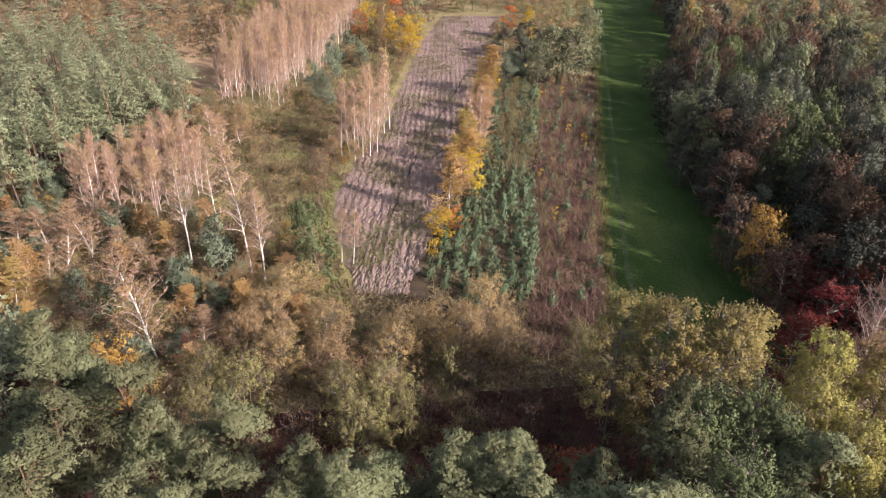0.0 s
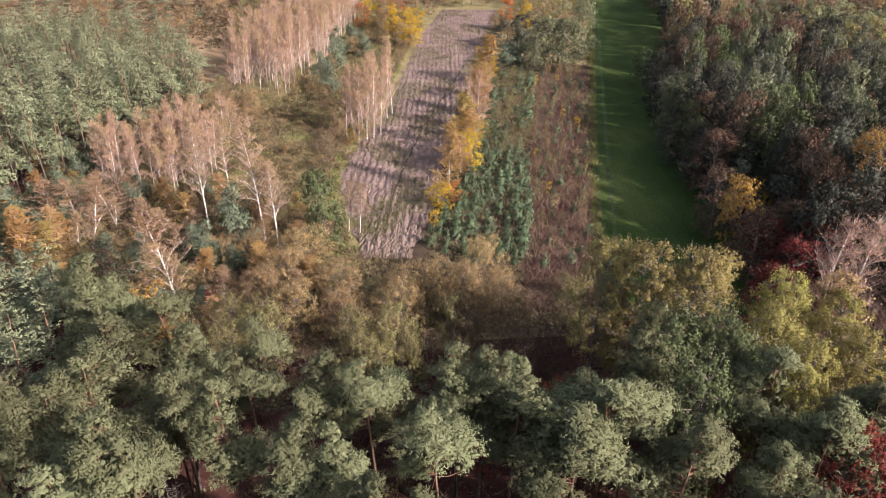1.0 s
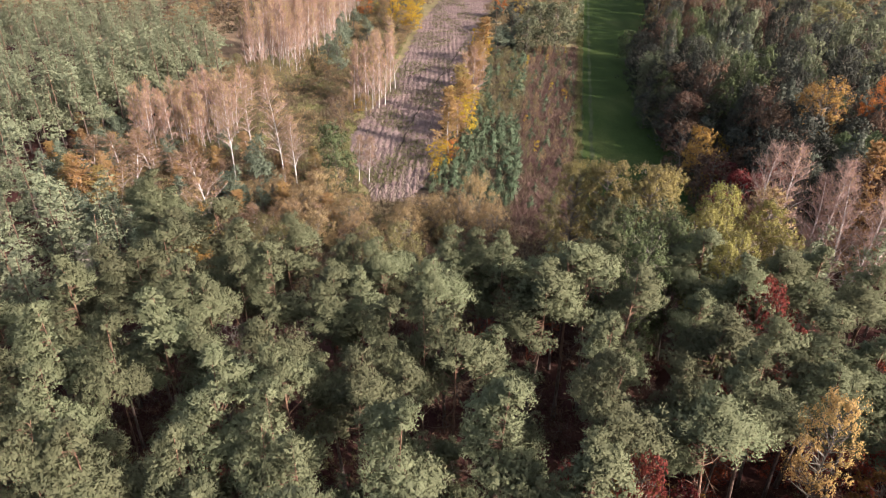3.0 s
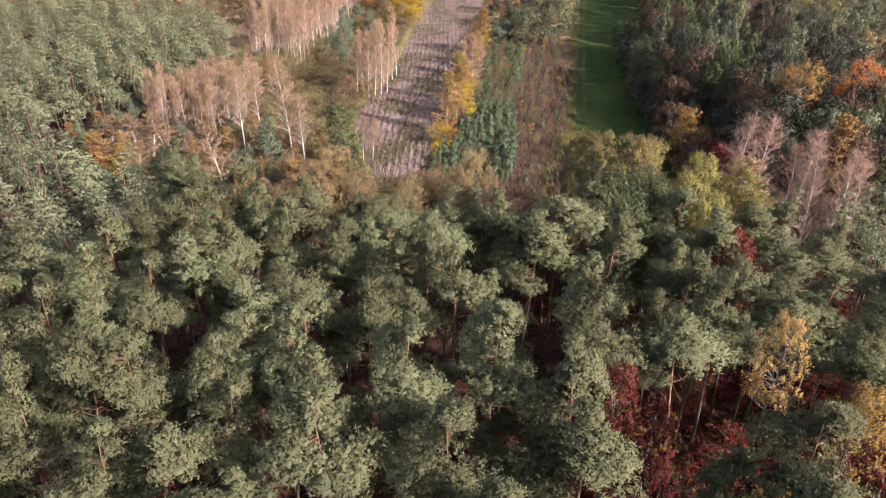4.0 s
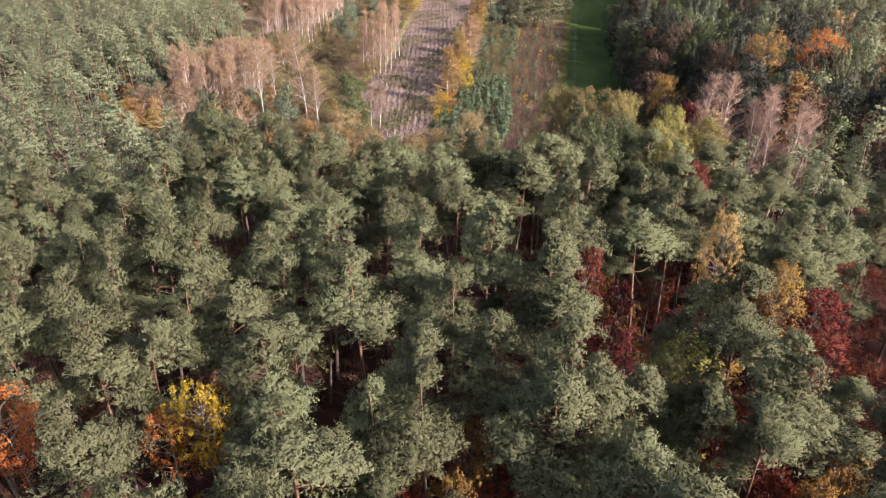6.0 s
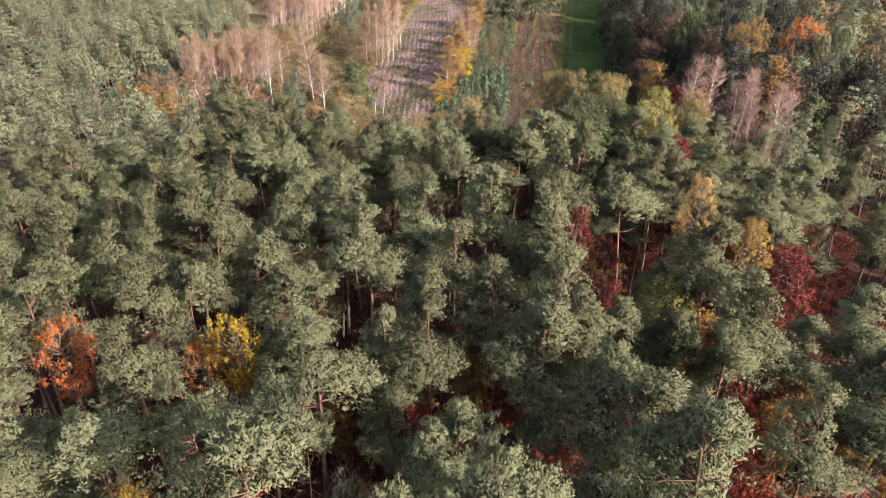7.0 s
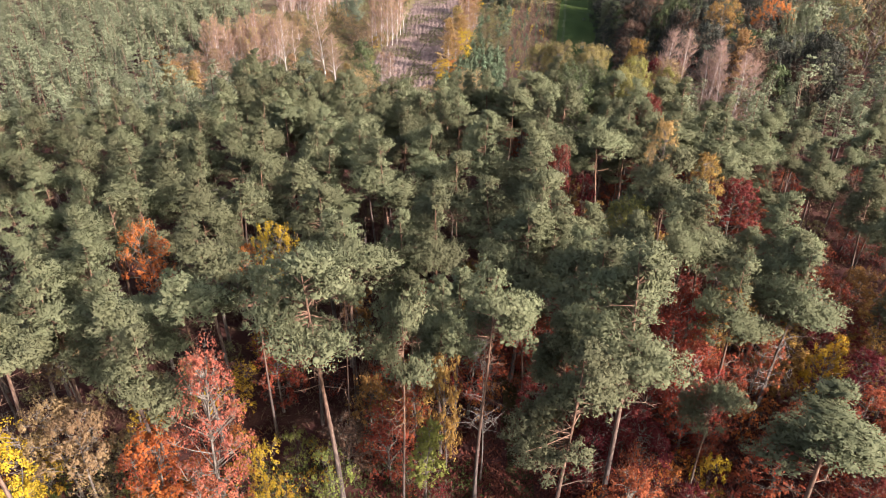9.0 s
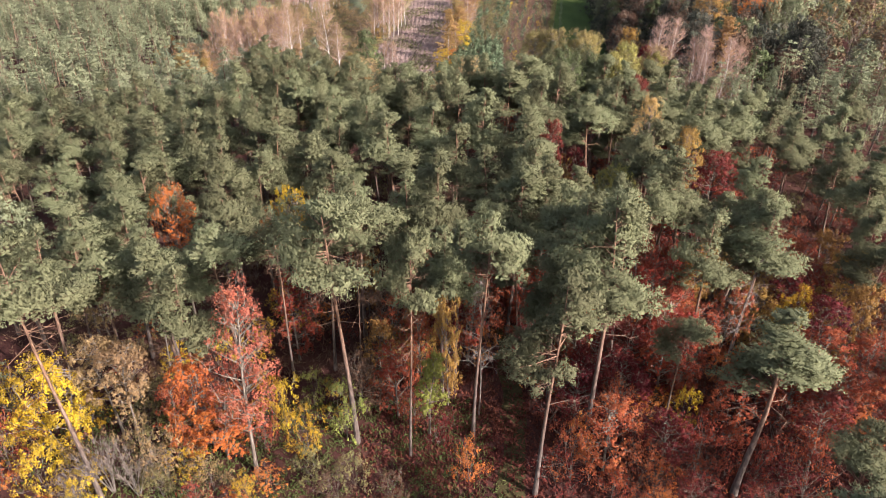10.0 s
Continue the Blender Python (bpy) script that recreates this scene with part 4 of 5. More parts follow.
# ---- trees and shrubs with places of their own: kind, x, y, height, width ----
plant("pine", -31.1, 42.4, 15, 6.5)
plant("pine", -25.3, 32.6, 17, 7.2)
plant("pine", -22.5, 26.7, 18.2, 7.2)
plant("pine", -16.1, 24.3, 18.4, 5.2)
plant("pine", -12.3, 24.0, 18.5, 5.9)
plant("pine", -7.6, 30.7, 16, 6.5)
plant("pine", -4.4, 27.5, 16.5, 5.5)
plant("pine", 1.1, 30.4, 17, 6.0)
plant("pine", 2.9, 28.6, 17, 4.7)
plant("pine", 14.6, 31.6, 18, 6.0)
plant("pine", 8.6, 26.1, 16, 4.4)
plant("pine", 12.5, 24.8, 18, 6.5)
plant("pine", -25.2, 15.8, 18.9, 6.5)
plant("pine", -20.2, 17.1, 18.6, 7.2)
plant("pine", -21.7, 12.6, 18.9, 4.7)
plant("pine", -14.3, 10.7, 18.1, 7.2)
plant("pine", -18.0, 21.1, 18.9, 6.5)
plant("pine", -16.6, 18.9, 18.4, 5.2)
plant("pine", -11.9, 15.4, 17, 5.9)
plant("pine", -9.3, 11.1, 18.8, 4.7)
plant("pine", -8.9, 21.5, 17.6, 7.2)
plant("pine", -6.5, 20.6, 18.2, 5.2)
plant("pine", -4.0, 16.2, 17.8, 5.2)
plant("pine", -1.4, 14.8, 18.3, 4.7)
plant("pine", -5.6, 10.3, 18.3, 5.5)
plant("pine", -2.6, 11.4, 17.4, 5.5)
plant("pine", -13.4, 6.5, 17.7, 5.9)
plant("pine", -10.2, 6.9, 17.8, 6.5)
plant("pine", -14.1, 4.1, 18.9, 5.2)
plant("pine", -19.0, 3.8, 18.6, 6.5)
plant("pine", -2.8, 5.8, 17.7, 6.5)
plant("pine", -23.2, 8.7, 18.7, 5.9)
plant("pine", -27.5, 24.6, 17.6, 6.5)
plant("pine", -29.1, 22.5, 18.4, 6.5)
plant("pine", -24.2, 23.9, 17.6, 6.0)
plant("pine", 0.9, 13.5, 19.0, 6.0)
plant("pine", 7.1, 21.9, 17.9, 7.8)
plant("pine", 11.2, 15.7, 17.9, 6.0)
plant("pine", 9.3, 9.0, 19.2, 6.2)
plant("pine", 16.1, 11.9, 17, 4.2)
plant("pine", 18.7, 17.0, 17, 6.5)
plant("pine", 19.6, 9.4, 19.0, 6.8)
plant("pine", 16.7, 7.0, 18.1, 7.3)
plant("pine", 23.9, 15.9, 17, 5.7)
plant("pine", 3.5, 7.4, 19.1, 7.0)
plant("pine", 4.5, 25.4, 18, 5.9)
plant("pine", 10.1, 23.8, 18.5, 7.2)
plant("pine", 13.6, 20.9, 18, 6.5)
plant("pine", 27.4, 25.8, 17, 6.5)
plant("pine", 30.5, 24.2, 17, 7.2)
plant("pine", 0.3, 22.2, 17.9, 5.9)
plant("pine", 27.0, 16.0, 17, 7.2)
plant("pine", -25.4, -3.8, 18.9, 6.5)
plant("pine", -25.5, 1.0, 18.5, 5.2)
plant("pine", -22.7, 1.8, 18.9, 5.5)
plant("pine", -7.1, 2.6, 17.9, 5.9)
plant("pine", -6.4, -2.9, 19, 7.8)
plant("pine", -18.5, -4.0, 18.0, 5.9)
plant("pine", -15.7, -3.4, 17.7, 6.0)
plant("pine", -19.5, -7.9, 17.6, 6.0)
plant("pine", -11.7, -7.6, 17.5, 7.8)
plant("pine", -1.7, -9.3, 17.9, 6.5)
plant("pine", -1.2, -13.5, 18.4, 6.0)
plant("pine", -4.6, -13.2, 17.4, 5.2)
plant("pine", -21.9, -9.3, 18.5, 6.5)
plant("pine", -29.4, 3.7, 17.9, 6.0)
plant("pine", -28.8, 10.5, 17.9, 5.7)
plant("pine", -10.4, 3.6, 18.2, 5.2)
plant("pine", 7.8, 1.7, 19.5, 6.5)
plant("pine", 7.7, -1.9, 19, 7.8)
plant("pine", 20.7, -1.6, 18.2, 5.7)
plant("pine", 3.4, -8.6, 17.5, 7.3)
plant("pine", 7.8, -9.7, 19.0, 6.5)
plant("pine", 10.2, -11.3, 17.4, 6.5)
plant("pine", 19.5, -7.3, 18.6, 7.2)
plant("pine", 18.7, -11.8, 18.8, 7.3)
plant("pine", 14.8, -12.7, 17.4, 4.9)
plant("pine", 7.7, -12.9, 18.7, 5.9)
plant("pine", 0.4, -1.4, 18.0, 5.7)
plant("pine", 30.0, 6.9, 18.3, 6.5)
plant("pine", -25.1, -20.6, 16.5, 6.5)
plant("pine", -20.4, -14.8, 18, 7.2)
plant("pine", -18.9, -22.5, 18, 7.2)
plant("pine", -8.7, -16.9, 18.5, 7.8)
plant("pine", -20.0, -29.0, 18, 6.2)
plant("pine", -1.4, -23.1, 17.5, 5.7)
plant("pine", -30.6, -9.4, 17.5, 6.5)
plant("pine", -29.8, -1.3, 18.7, 6.5)
plant("pine", 5.1, -14.3, 18.5, 7.8)
plant("pine", -0.2, -20.8, 17, 6.0)
plant("pine", 9.8, -16.9, 18, 5.2)
plant("pine", 11.1, -21.3, 20, 8.5)
plant("pine", 13.0, -23.3, 19, 6.5)
plant("pine", 7.9, -24.2, 17, 6.5)
plant("pine", 17.6, -14.5, 17.5, 5.2)
plant("pine", 21.5, -12.2, 18, 7.8)
plant("pine", 27.7, -12.2, 18, 6.5)
plant("pine", 24.5, -16.5, 17.5, 6.5)
plant("pine", 25.2, -19.7, 17, 6.5)
plant("pine", 20.5, -21.0, 17, 6.0)
plant("pine", 20.4, -34.4, 16.0, 9.4, 0.0, (0.8, 2.2))
plant("pine", 19.8, -48.4, 16.8, 7.0)
plant("pine", 23.3, -40.7, 13, 5.9)
plant("edge_pine", -8.4, -28.8, 23.3, 8.5)
plant("edge_pine", -4.0, -30.3, 21.8, 4.6)
plant("edge_pine", 1.1, -28.2, 21.9, 6)
plant("pine", 5.5, -34.2, 20.0, 6.8, 0.0, (0.0, 0.8))
plant("edge_pine", -14.9, -21.2, 18.2, 4.8)
plant("edge_pine", -8.6, -23.2, 19.4, 3.4)
plant("pine", 9.9, -29.8, 22.6, 8.4, 0.0, (0.4, 2.0))
plant("edge_pine", 16.5, -28.9, 12.6, 4.6)
plant("edge_pine", -26.8, -34.6, 22.5, 7.6, 0.0, (-2.4, 2.2))
plant("pine", -32.2, -25.8, 18.5, 7.2)
plant("pine", -23.2, -24.6, 17.5, 6.6)
plant("pine", -28.6, -23.4, 17.5, 6.4)
plant("pine", -29.2, -17.6, 17.5, 6.6)
plant("pine", -31.6, -12.8, 17.5, 6.6)
plant("pine", -29.6, -5.2, 17.5, 6.2)
plant("pine", -33.6, -19.6, 17.5, 6.6)
plant("oak_gold", 14.0, 43.0, 16.5, 6)
plant("oak_gold", 16.7, 41.1, 17, 6.5)
plant("oak_gold", 19.6, 39.5, 17, 6.5)
plant("oak_gold", 22.2, 41.4, 16.5, 6.0)
plant("oak_green", 16.4, 32.5, 16.5, 6)
plant("oak_green", 20.0, 33.1, 16.5, 6)
plant("oak_green", 21.8, 32.1, 16, 5.5)
plant("oak_green", 17.1, 27.8, 16.5, 5.5)
plant("oak_yellow", 25.6, 34.6, 15, 6)
plant("oak_yellow", 26.9, 32.3, 14, 5.5)
plant("oak_yellow", 23.9, 28.7, 15, 5)
plant("tan_alder", 32.7, 41.8, 13, 5)
plant("bare_birch", 35.0, 44.0, 19, 7)
plant("bare_birch", 37.5, 43.6, 19, 7)
plant("bare_birch", 40.8, 42.9, 18, 7)
plant("bare_birch", 42.6, 41.8, 17, 6)
plant("bare_birch", 44.1, 40.8, 17, 6)
plant("bare_birch", 46.4, 41.6, 15, 5)
plant("bare_birch", 40.4, 44.7, 16, 6)
plant("high_gold_birch", 22.7, 7.6, 17.5, 3.8)
plant("high_gold_birch", 26.7, 2.4, 15.5, 3.8)
plant("gold_birch", 46.2, 44.2, 19, 7)
plant("oak_yellow", 29.1, 40.3, 15, 5.5)
plant("oak_yellow", 27.0, 38.3, 14, 5)
plant("oak_yellow", 16.0, -4.9, 14, 6)
plant("high_orange_maple", 60.3, 67.7, 19, 7)
plant("high_gold_maple", 51.5, 66.7, 19, 7)
plant("red_maple", 26.0, 23.1, 15, 4.4)
plant("red_maple", 29.4, 22.5, 12, 4)
plant("red_maple", 11.3, 4.3, 15.5, 3.4)
plant("red_maple", 14.1, 5.0, 12, 3.6)
plant("red_maple", 30.4, 2.5, 12, 6)
plant("red_maple", 36.0, 53.2, 12, 6.5)
plant("red_maple", 32.8, 50.6, 10, 5)
plant("high_gold_maple", -15.5, -10.6, 14.5, 3.8)
plant("high_gold_maple", -15.1, -10.2, 12, 3.6)
plant("high_orange_maple", -17.7, -11.8, 12.5, 3.4)
plant("high_orange_maple", -26.6, -12.3, 15.4, 4.2)
plant("rust_maple", 17.8, -20.2, 13, 4.5)
plant("rust_maple", 17.4, -23.9, 11, 5)
plant("maple_red_tree", -16.0, -31.8, 16.6, 5.2, 0.0, (0.2, 1.4))
plant("orange_maple", -20.6, -29.6, 9.2, 4.6)
plant("orange_maple", -18.6, -30.4, 7.0, 4.2)
plant("rust_maple", -21.6, -30.4, 7.4, 3.4)
plant("high_tan_birch", -25.7, -29.8, 10.2, 4.8, 0.0, (0.0, 1.2))
plant("high_tan_birch", -28.0, -27.6, 10.0, 4.4)
plant("high_tan_birch", -30.6, -20.6, 11.0, 4.4)
plant("bare_shrub", -26.4, -33.6, 5.6, 4.6)
plant("bare_shrub", -24.4, -33.9, 4.6, 4.2)
plant("bare_shrub", -28.6, -34.6, 3.6, 3.4)
plant("weeping_birch", -2.5, -28.0, 9.6, 3.0)
plant("lime_shrub", -9.3, -28.2, 5.2, 3.6)
plant("lime_shrub", -22.4, -29.0, 3.8, 3.0)
plant("lime_shrub", -12.6, -24.6, 3.6, 3.0)
plant("rust_maple", 1.0, -18.6, 10.5, 4.4)
plant("rust_maple", 3.0, -15.2, 10.0, 4.2)
plant("rust_maple", -5.6, -20.6, 9.0, 4.0)
plant("rust_maple", 28.4, -30.2, 7.8, 4.6)
plant("rust_maple", 27.0, -27.4, 7.0, 4.2)
plant("red_shrub", -1.8, -29.2, 3.4, 2.8)
plant("gold_shrub", 18.4, -27.8, 4.4, 2.6)
plant("gold_maple", -31.2, -30.3, 10, 5)
plant("amber_tree", -0.9, -24.6, 12.0, 2.6)
plant("rust_shrub", 12.2, -29.5, 6.1, 3.5)
plant("rust_shrub", 8.4, -32.9, 5.4, 4)
plant("rust_shrub", 13.0, -34.0, 4.8, 4)
plant("rust_shrub", 18.0, -33.0, 5.9, 4.5)
plant("rust_shrub", 25.4, -34.9, 5.6, 4.5)
plant("rust_shrub", 22.4, -33.1, 4.8, 3.5)
plant("rust_maple", 19.9, -14.1, 9, 4)
plant("rust_maple", 30.6, -25.1, 8, 5)
plant("rust_maple", 33.9, -25.9, 8, 4)
plant("rust_maple", 24.4, -19.0, 9, 3.5)
plant("red_maple", 8.8, -11.1, 6, 3.5)
plant("red_maple", 33.8, -14.7, 8, 4)
plant("gold_maple", 30.7, -19.0, 8, 4)
plant("orange_shrub", 0.6, -32.8, 3.9, 3)
plant("orange_shrub", 9.5, -23.4, 3.2, 3)
plant("gold_shrub", -14.4, -27.2, 4.4, 3)
plant("gold_shrub", -12.3, -29.8, 4.3, 3.4)
plant("gold_shrub", -15.8, -35.2, 3.0, 2.4)
plant("gold_shrub", -31.0, -34.0, 4.8, 4)
plant("gold_shrub", -38.4, -24.9, 4.4, 4)
plant("gold_shrub", -16.4, -24.5, 3.2, 3)
plant("green_shrub", -11.2, -32.7, 3.1, 3)
plant("red_shrub", -35.5, -31.3, 4.8, 3.4)
plant("tan_shrub", -22.6, -32.5, 4.8, 4)
plant("tan_shrub", -25.9, -29.6, 4.3, 3.6)
plant("tan_shrub", -21.7, -29.7, 3.7, 3)
plant("tan_shrub", -28.9, -33.0, 3.6, 3.4)
plant("tan_shrub", -18.8, -33.6, 3.0, 3)
plant("green_shrub", -22.5, -34.1, 3.0, 3)
plant("bramble", -9.3, -34.3, 2.7, 3)
plant("bramble", -8.1, -33.2, 2.8, 3)
plant("bramble", -5.4, -34.3, 2.1, 3)
plant("rust_shrub", -34.2, -32.9, 7.0, 3.6)
plant("rust_shrub", -15.8, -29.7, 4.9, 3)
plant("orange_shrub", -21.3, -29.7, 6.6, 3.2)
plant("brown_oak", 36.8, 62.6, 10, 6)
plant("brown_oak", 44.8, 105.1, 11, 8)
plant("brown_oak", 46.7, 96.8, 11, 7)
plant("brown_oak", 46.5, 68.1, 12, 6)
plant("brown_oak", 36.3, 74.7, 10, 6)
plant("red_maple", 51.1, 82.5, 12, 7)
plant("rust_maple", 42.9, 57.2, 11, 6)
plant("amber_tree", 37.7, 70.0, 11, 5)
plant("tan_birch", 33.6, 43.0, 15, 7.5)
plant("oak_yellow", 33.0, 39.4, 13.5, 6.5)
plant("oak_yellow", 32.6, 35.8, 12.5, 6)
plant("red_maple", 40.2, 60.6, 8, 6.5)
plant("red_maple", 44.0, 63.0, 10, 6.5)
plant("red_maple", 38.8, 64.8, 8, 6)
plant("rust_maple", 20.8, -13.2, 9, 4.5)
plant("rust_maple", 20.3, -17.8, 8, 4.5)
plant("rust_maple", 17.7, -21.0, 8, 4)
plant("rust_maple", 22.4, -19.9, 7, 4)
plant("red_maple", 5.2, -8.9, 6, 3.5)
plant("red_maple", 32.1, -15.2, 7, 4.5)
plant("red_maple", 20.6, -1.3, 6, 3)
plant("red_maple", 35.6, -0.9, 7, 4)
plant("snag", -16.1, 20.6, 14, 3)
plant("snag", -30.9, 30.3, 15, 4)
plant("snag", 1.7, -25.8, 14.9, 3.5)
plant("snag", 24.8, -20.2, 15, 4.5)
plant("snag", -26.6, -20.1, 15, 4)
plant("snag", -22.9, -1.1, 14, 4)
plant("tan_alder", -16.0, 62.1, 7, 7)
plant("tan_alder", -17.7, 58.5, 6.5, 6)
plant("tan_alder", -12.3, 57.3, 6, 6)
plant("tan_alder", -19.7, 55.1, 6, 5)
plant("tan_alder", 4.3, 58.8, 8, 6)
plant("tan_alder", 2.0, 55.6, 7, 5.5)
plant("tan_alder", -1.4, 57.0, 6, 6)
plant("tan_alder", -4.7, 55.4, 6, 6)
plant("tan_alder", -5.1, 52.6, 6, 6)
plant("tan_alder", -15.1, 51.5, 6, 6)
plant("tan_alder", -10.3, 51.6, 6, 6)
plant("tan_alder", 6.4, 54.7, 6, 5)
plant("willow", -4.9, 45.2, 8, 6)
plant("willow", -8.6, 44.0, 8, 5)
plant("willow", -7.3, 41.6, 8, 5)
plant("willow", -17.7, 46.4, 8, 6)
plant("willow", -20.8, 47.1, 8, 5)
plant("willow", -20.9, 43.9, 7, 5)
plant("willow", -3.9, 43.5, 7, 4)
plant("willow", 13.1, 52.6, 7, 4)
plant("brown_shrub", -11.6, 49.5, 5, 5)
plant("brown_shrub", -16.6, 48.6, 5, 5)
plant("brown_shrub", 3.0, 49.8, 5, 5)
plant("brown_shrub", 7.2, 49.9, 5, 5)
plant("brown_shrub", 10.5, 51.6, 5, 5)
plant("brown_shrub", 14.0, 50.0, 5, 5)
plant("brown_shrub", -15.3, 39.8, 6, 5)
plant("brown_shrub", -18.2, 40.7, 6, 5)
plant("brown_shrub", -21.3, 39.5, 7, 5)
plant("brown_shrub", 3.7, 43.8, 5, 5)
plant("brown_shrub", -1.1, 45.1, 5, 5)
plant("brown_shrub", 7.7, 45.3, 5, 5)
plant("brown_shrub", 10.9, 46.8, 5, 5)
plant("brown_shrub", -12.5, 43.5, 5, 5)
plant("brown_shrub", 6.0, 48.2, 5, 5)
plant("brown_shrub", -7.0, 49.6, 5, 5)
plant("amber_tree", -28.5, 46.7, 10, 5.5)
plant("amber_tree", -27.0, 45.5, 8, 4.5)
plant("red_shrub", -25.6, 54.7, 4, 2)
plant("rust_maple", 10.7, 36.2, 8, 4.5)
plant("green_shrub", 0.9, 50.2, 6, 5)
plant("green_shrub", -21.5, 43.6, 6, 5)
plant("green_shrub", -25.0, 45.2, 7, 5)
plant("birch", -32.4, 75.3, 16.5, 5)
plant("birch", -23.8, 72.1, 18.5, 6)
plant("birch", -32.4, 86.4, 12.0, 4.5)
plant("birch", -22.0, 71.1, 12.8, 5)
plant("tan_birch", -29.4, 55.4, 14.0, 8.0, 0.0, (-3.2, 2.0))
plant("tan_birch", -46.0, 77.2, 8.6, 8)
plant("tan_birch", -49.3, 74.2, 9.2, 6.5)
plant("snag", -32.5, 47.4, 5.1, 5)
plant("gold_birch", -47.4, 64.6, 9.0, 4.5)
plant("gold_birch", -50.5, 61.9, 7.7, 4)
plant("gold_birch", -48.2, 63.0, 7.8, 5)
plant("birch", -13.2, 75.8, 8.1, 3.4)
plant("birch", -11.6, 75.1, 8.1, 3.4)
plant("pine_young", -29.3, 74.7, 6.9, 5)
plant("pine_young", -29.9, 65.7, 6.5, 5)
plant("pine_young", -37.4, 65.5, 5.4, 5)
plant("pine_young", -32.9, 70.5, 3.6, 4.5)
plant("pine_young", -43.3, 78.7, 5.9, 4.5)
plant("pine_young", -52.2, 78.5, 4.2, 5)
plant("pine_young", -37.4, 88.1, 4.1, 4)
plant("pine_young", -25.0, 63.5, 4.6, 4)
plant("pine_young", -26.9, 56.8, 3.3, 5)
plant("pine_young", -33.0, 57.2, 4.4, 5)
plant("pine_young", -27.1, 69.5, 9.7, 6.5)
plant("pine_young", -30.4, 66.5, 5.5, 6)
plant("pine_young", -40.2, 63.8, 6.2, 5.5)
plant("pine_young", -29.4, 52.8, 5.7, 5.5)
plant("pine_young", -40.2, 51.2, 9.0, 8)
plant("pine_young", -42.0, 50.2, 8.9, 7)
plant("pine_young", -44.5, 83.7, 4.5, 5)
plant("holm_oak", -15.0, 71.0, 10.4, 5.5)
plant("thicket_birch", -15.7, 111.1, 13.2, 4)
plant("thicket_birch", -18.1, 112.1, 11.4, 4)
plant("thicket_birch", -16.8, 112.9, 13.6, 4)
plant("thicket_birch", -14.4, 111.7, 14.4, 4)
plant("thicket_birch", -13.2, 112.2, 14.8, 4)
plant("thicket_birch", -12.1, 114.4, 14.2, 4)
plant("thicket_birch", -17.7, 116.5, 11.6, 4)
plant("thicket_birch", -14.4, 116.6, 14.5, 4)
plant("thicket_birch", -10.8, 126.3, 15.6, 4.5)
plant("thicket_birch", -11.6, 123.2, 13.9, 4)
plant("thicket_birch", -15.6, 115.7, 12.8, 4)
plant("thicket_birch", -13.3, 120.1, 14.6, 4)
plant("gold_birch", 0.9, 87.8, 12.0, 5.6)
plant("gold_birch", 2.6, 94.4, 8.0, 5.4)
plant("gold_maple", 3.6, 96.6, 7.4, 5.0)
plant("gold_birch", 2.8, 99.3, 10.5, 7)
plant("gold_birch", 4.3, 106.6, 11.0, 7)
plant("gold_birch", 3.5, 111.9, 7.8, 5)
plant("gold_birch", 6.0, 116.3, 9.6, 5.5)
plant("gold_birch", 6.7, 127.5, 8.5, 5.5)
plant("gold_birch", 7.4, 138.5, 7.3, 5.5)
plant("gold_birch", 8.7, 146.8, 12.0, 7.5)
plant("gold_maple", 9.4, 151.0, 8.4, 5.5)
plant("gold_birch", 5.4, 124.6, 10.0, 6.0)
plant("gold_birch", 7.0, 133.0, 9.0, 6.0)
plant("gold_birch", 2.3, 102.8, 7.4, 4)
plant("thicket_birch", 6.3, 115.0, 12.3, 4.5)
plant("thicket_birch", 9.3, 137.4, 7.1, 4)
plant("thicket_birch", 7.9, 123.9, 7.7, 4)
plant("thicket_birch", 5.5, 120.7, 9.6, 4)
plant("gold_maple", -0.2, 83.2, 4.0, 4.4)
plant("orange_shrub", 1.4, 84.6, 3.4, 3.6)
plant("gold_maple", 2.3, 98.1, 5.4, 4)
plant("gold_maple", 4.8, 112.0, 4.2, 4)
plant("gold_maple", 4.0, 102.9, 4.0, 4)
plant("pine_dark", 15.0, 184.0, 9.0, 7)
plant("pine_dark", 19.0, 176.0, 10.0, 7)
plant("oak_dark", 22.0, 186.0, 9.0, 8)
plant("oak_grey", 24.9, 166.2, 11.4, 9)
plant("oak_grey", 28.7, 159.1, 12.3, 9)
plant("oak_grey", 34.7, 174.6, 13.8, 8)
plant("oak_grey", 21.3, 158.7, 9.8, 7)
plant("pine_young", 14.0, 158.4, 7.2, 6)
plant("pine_young", 16.4, 163.4, 6.7, 6)
plant("pine_young", -26.9, 156.7, 9.0, 6)
plant("pine_young", -28.6, 147.7, 7.5, 6)
plant("pine_young", -26.4, 183.4, 6.6, 7)
plant("pine_young", -21.4, 172.0, 7.0, 6)
plant("pine_young", -25.5, 139.8, 8.3, 5)
plant("pine_young", -28.8, 174.5, 7.7, 6)
plant("gold_maple", -24.0, 211.0, 9.0, 6)
plant("gold_maple", -15.6, 195.2, 9.0, 5)
plant("orange_maple", -15.2, 207.6, 10.0, 5.5)
plant("orange_maple", -25.5, 204.0, 8.0, 5)
plant("gold_maple", -11.0, 197.0, 8.0, 6)
plant("gold_maple", -9.9, 183.0, 8.5, 6.5)
plant("gold_maple", -9.0, 220.2, 4.3, 4)
plant("willow", -15.0, 204.1, 5.6, 6)
plant("willow", -20.1, 196.7, 5.4, 6)
plant("willow", -9.2, 204.4, 5.1, 5)
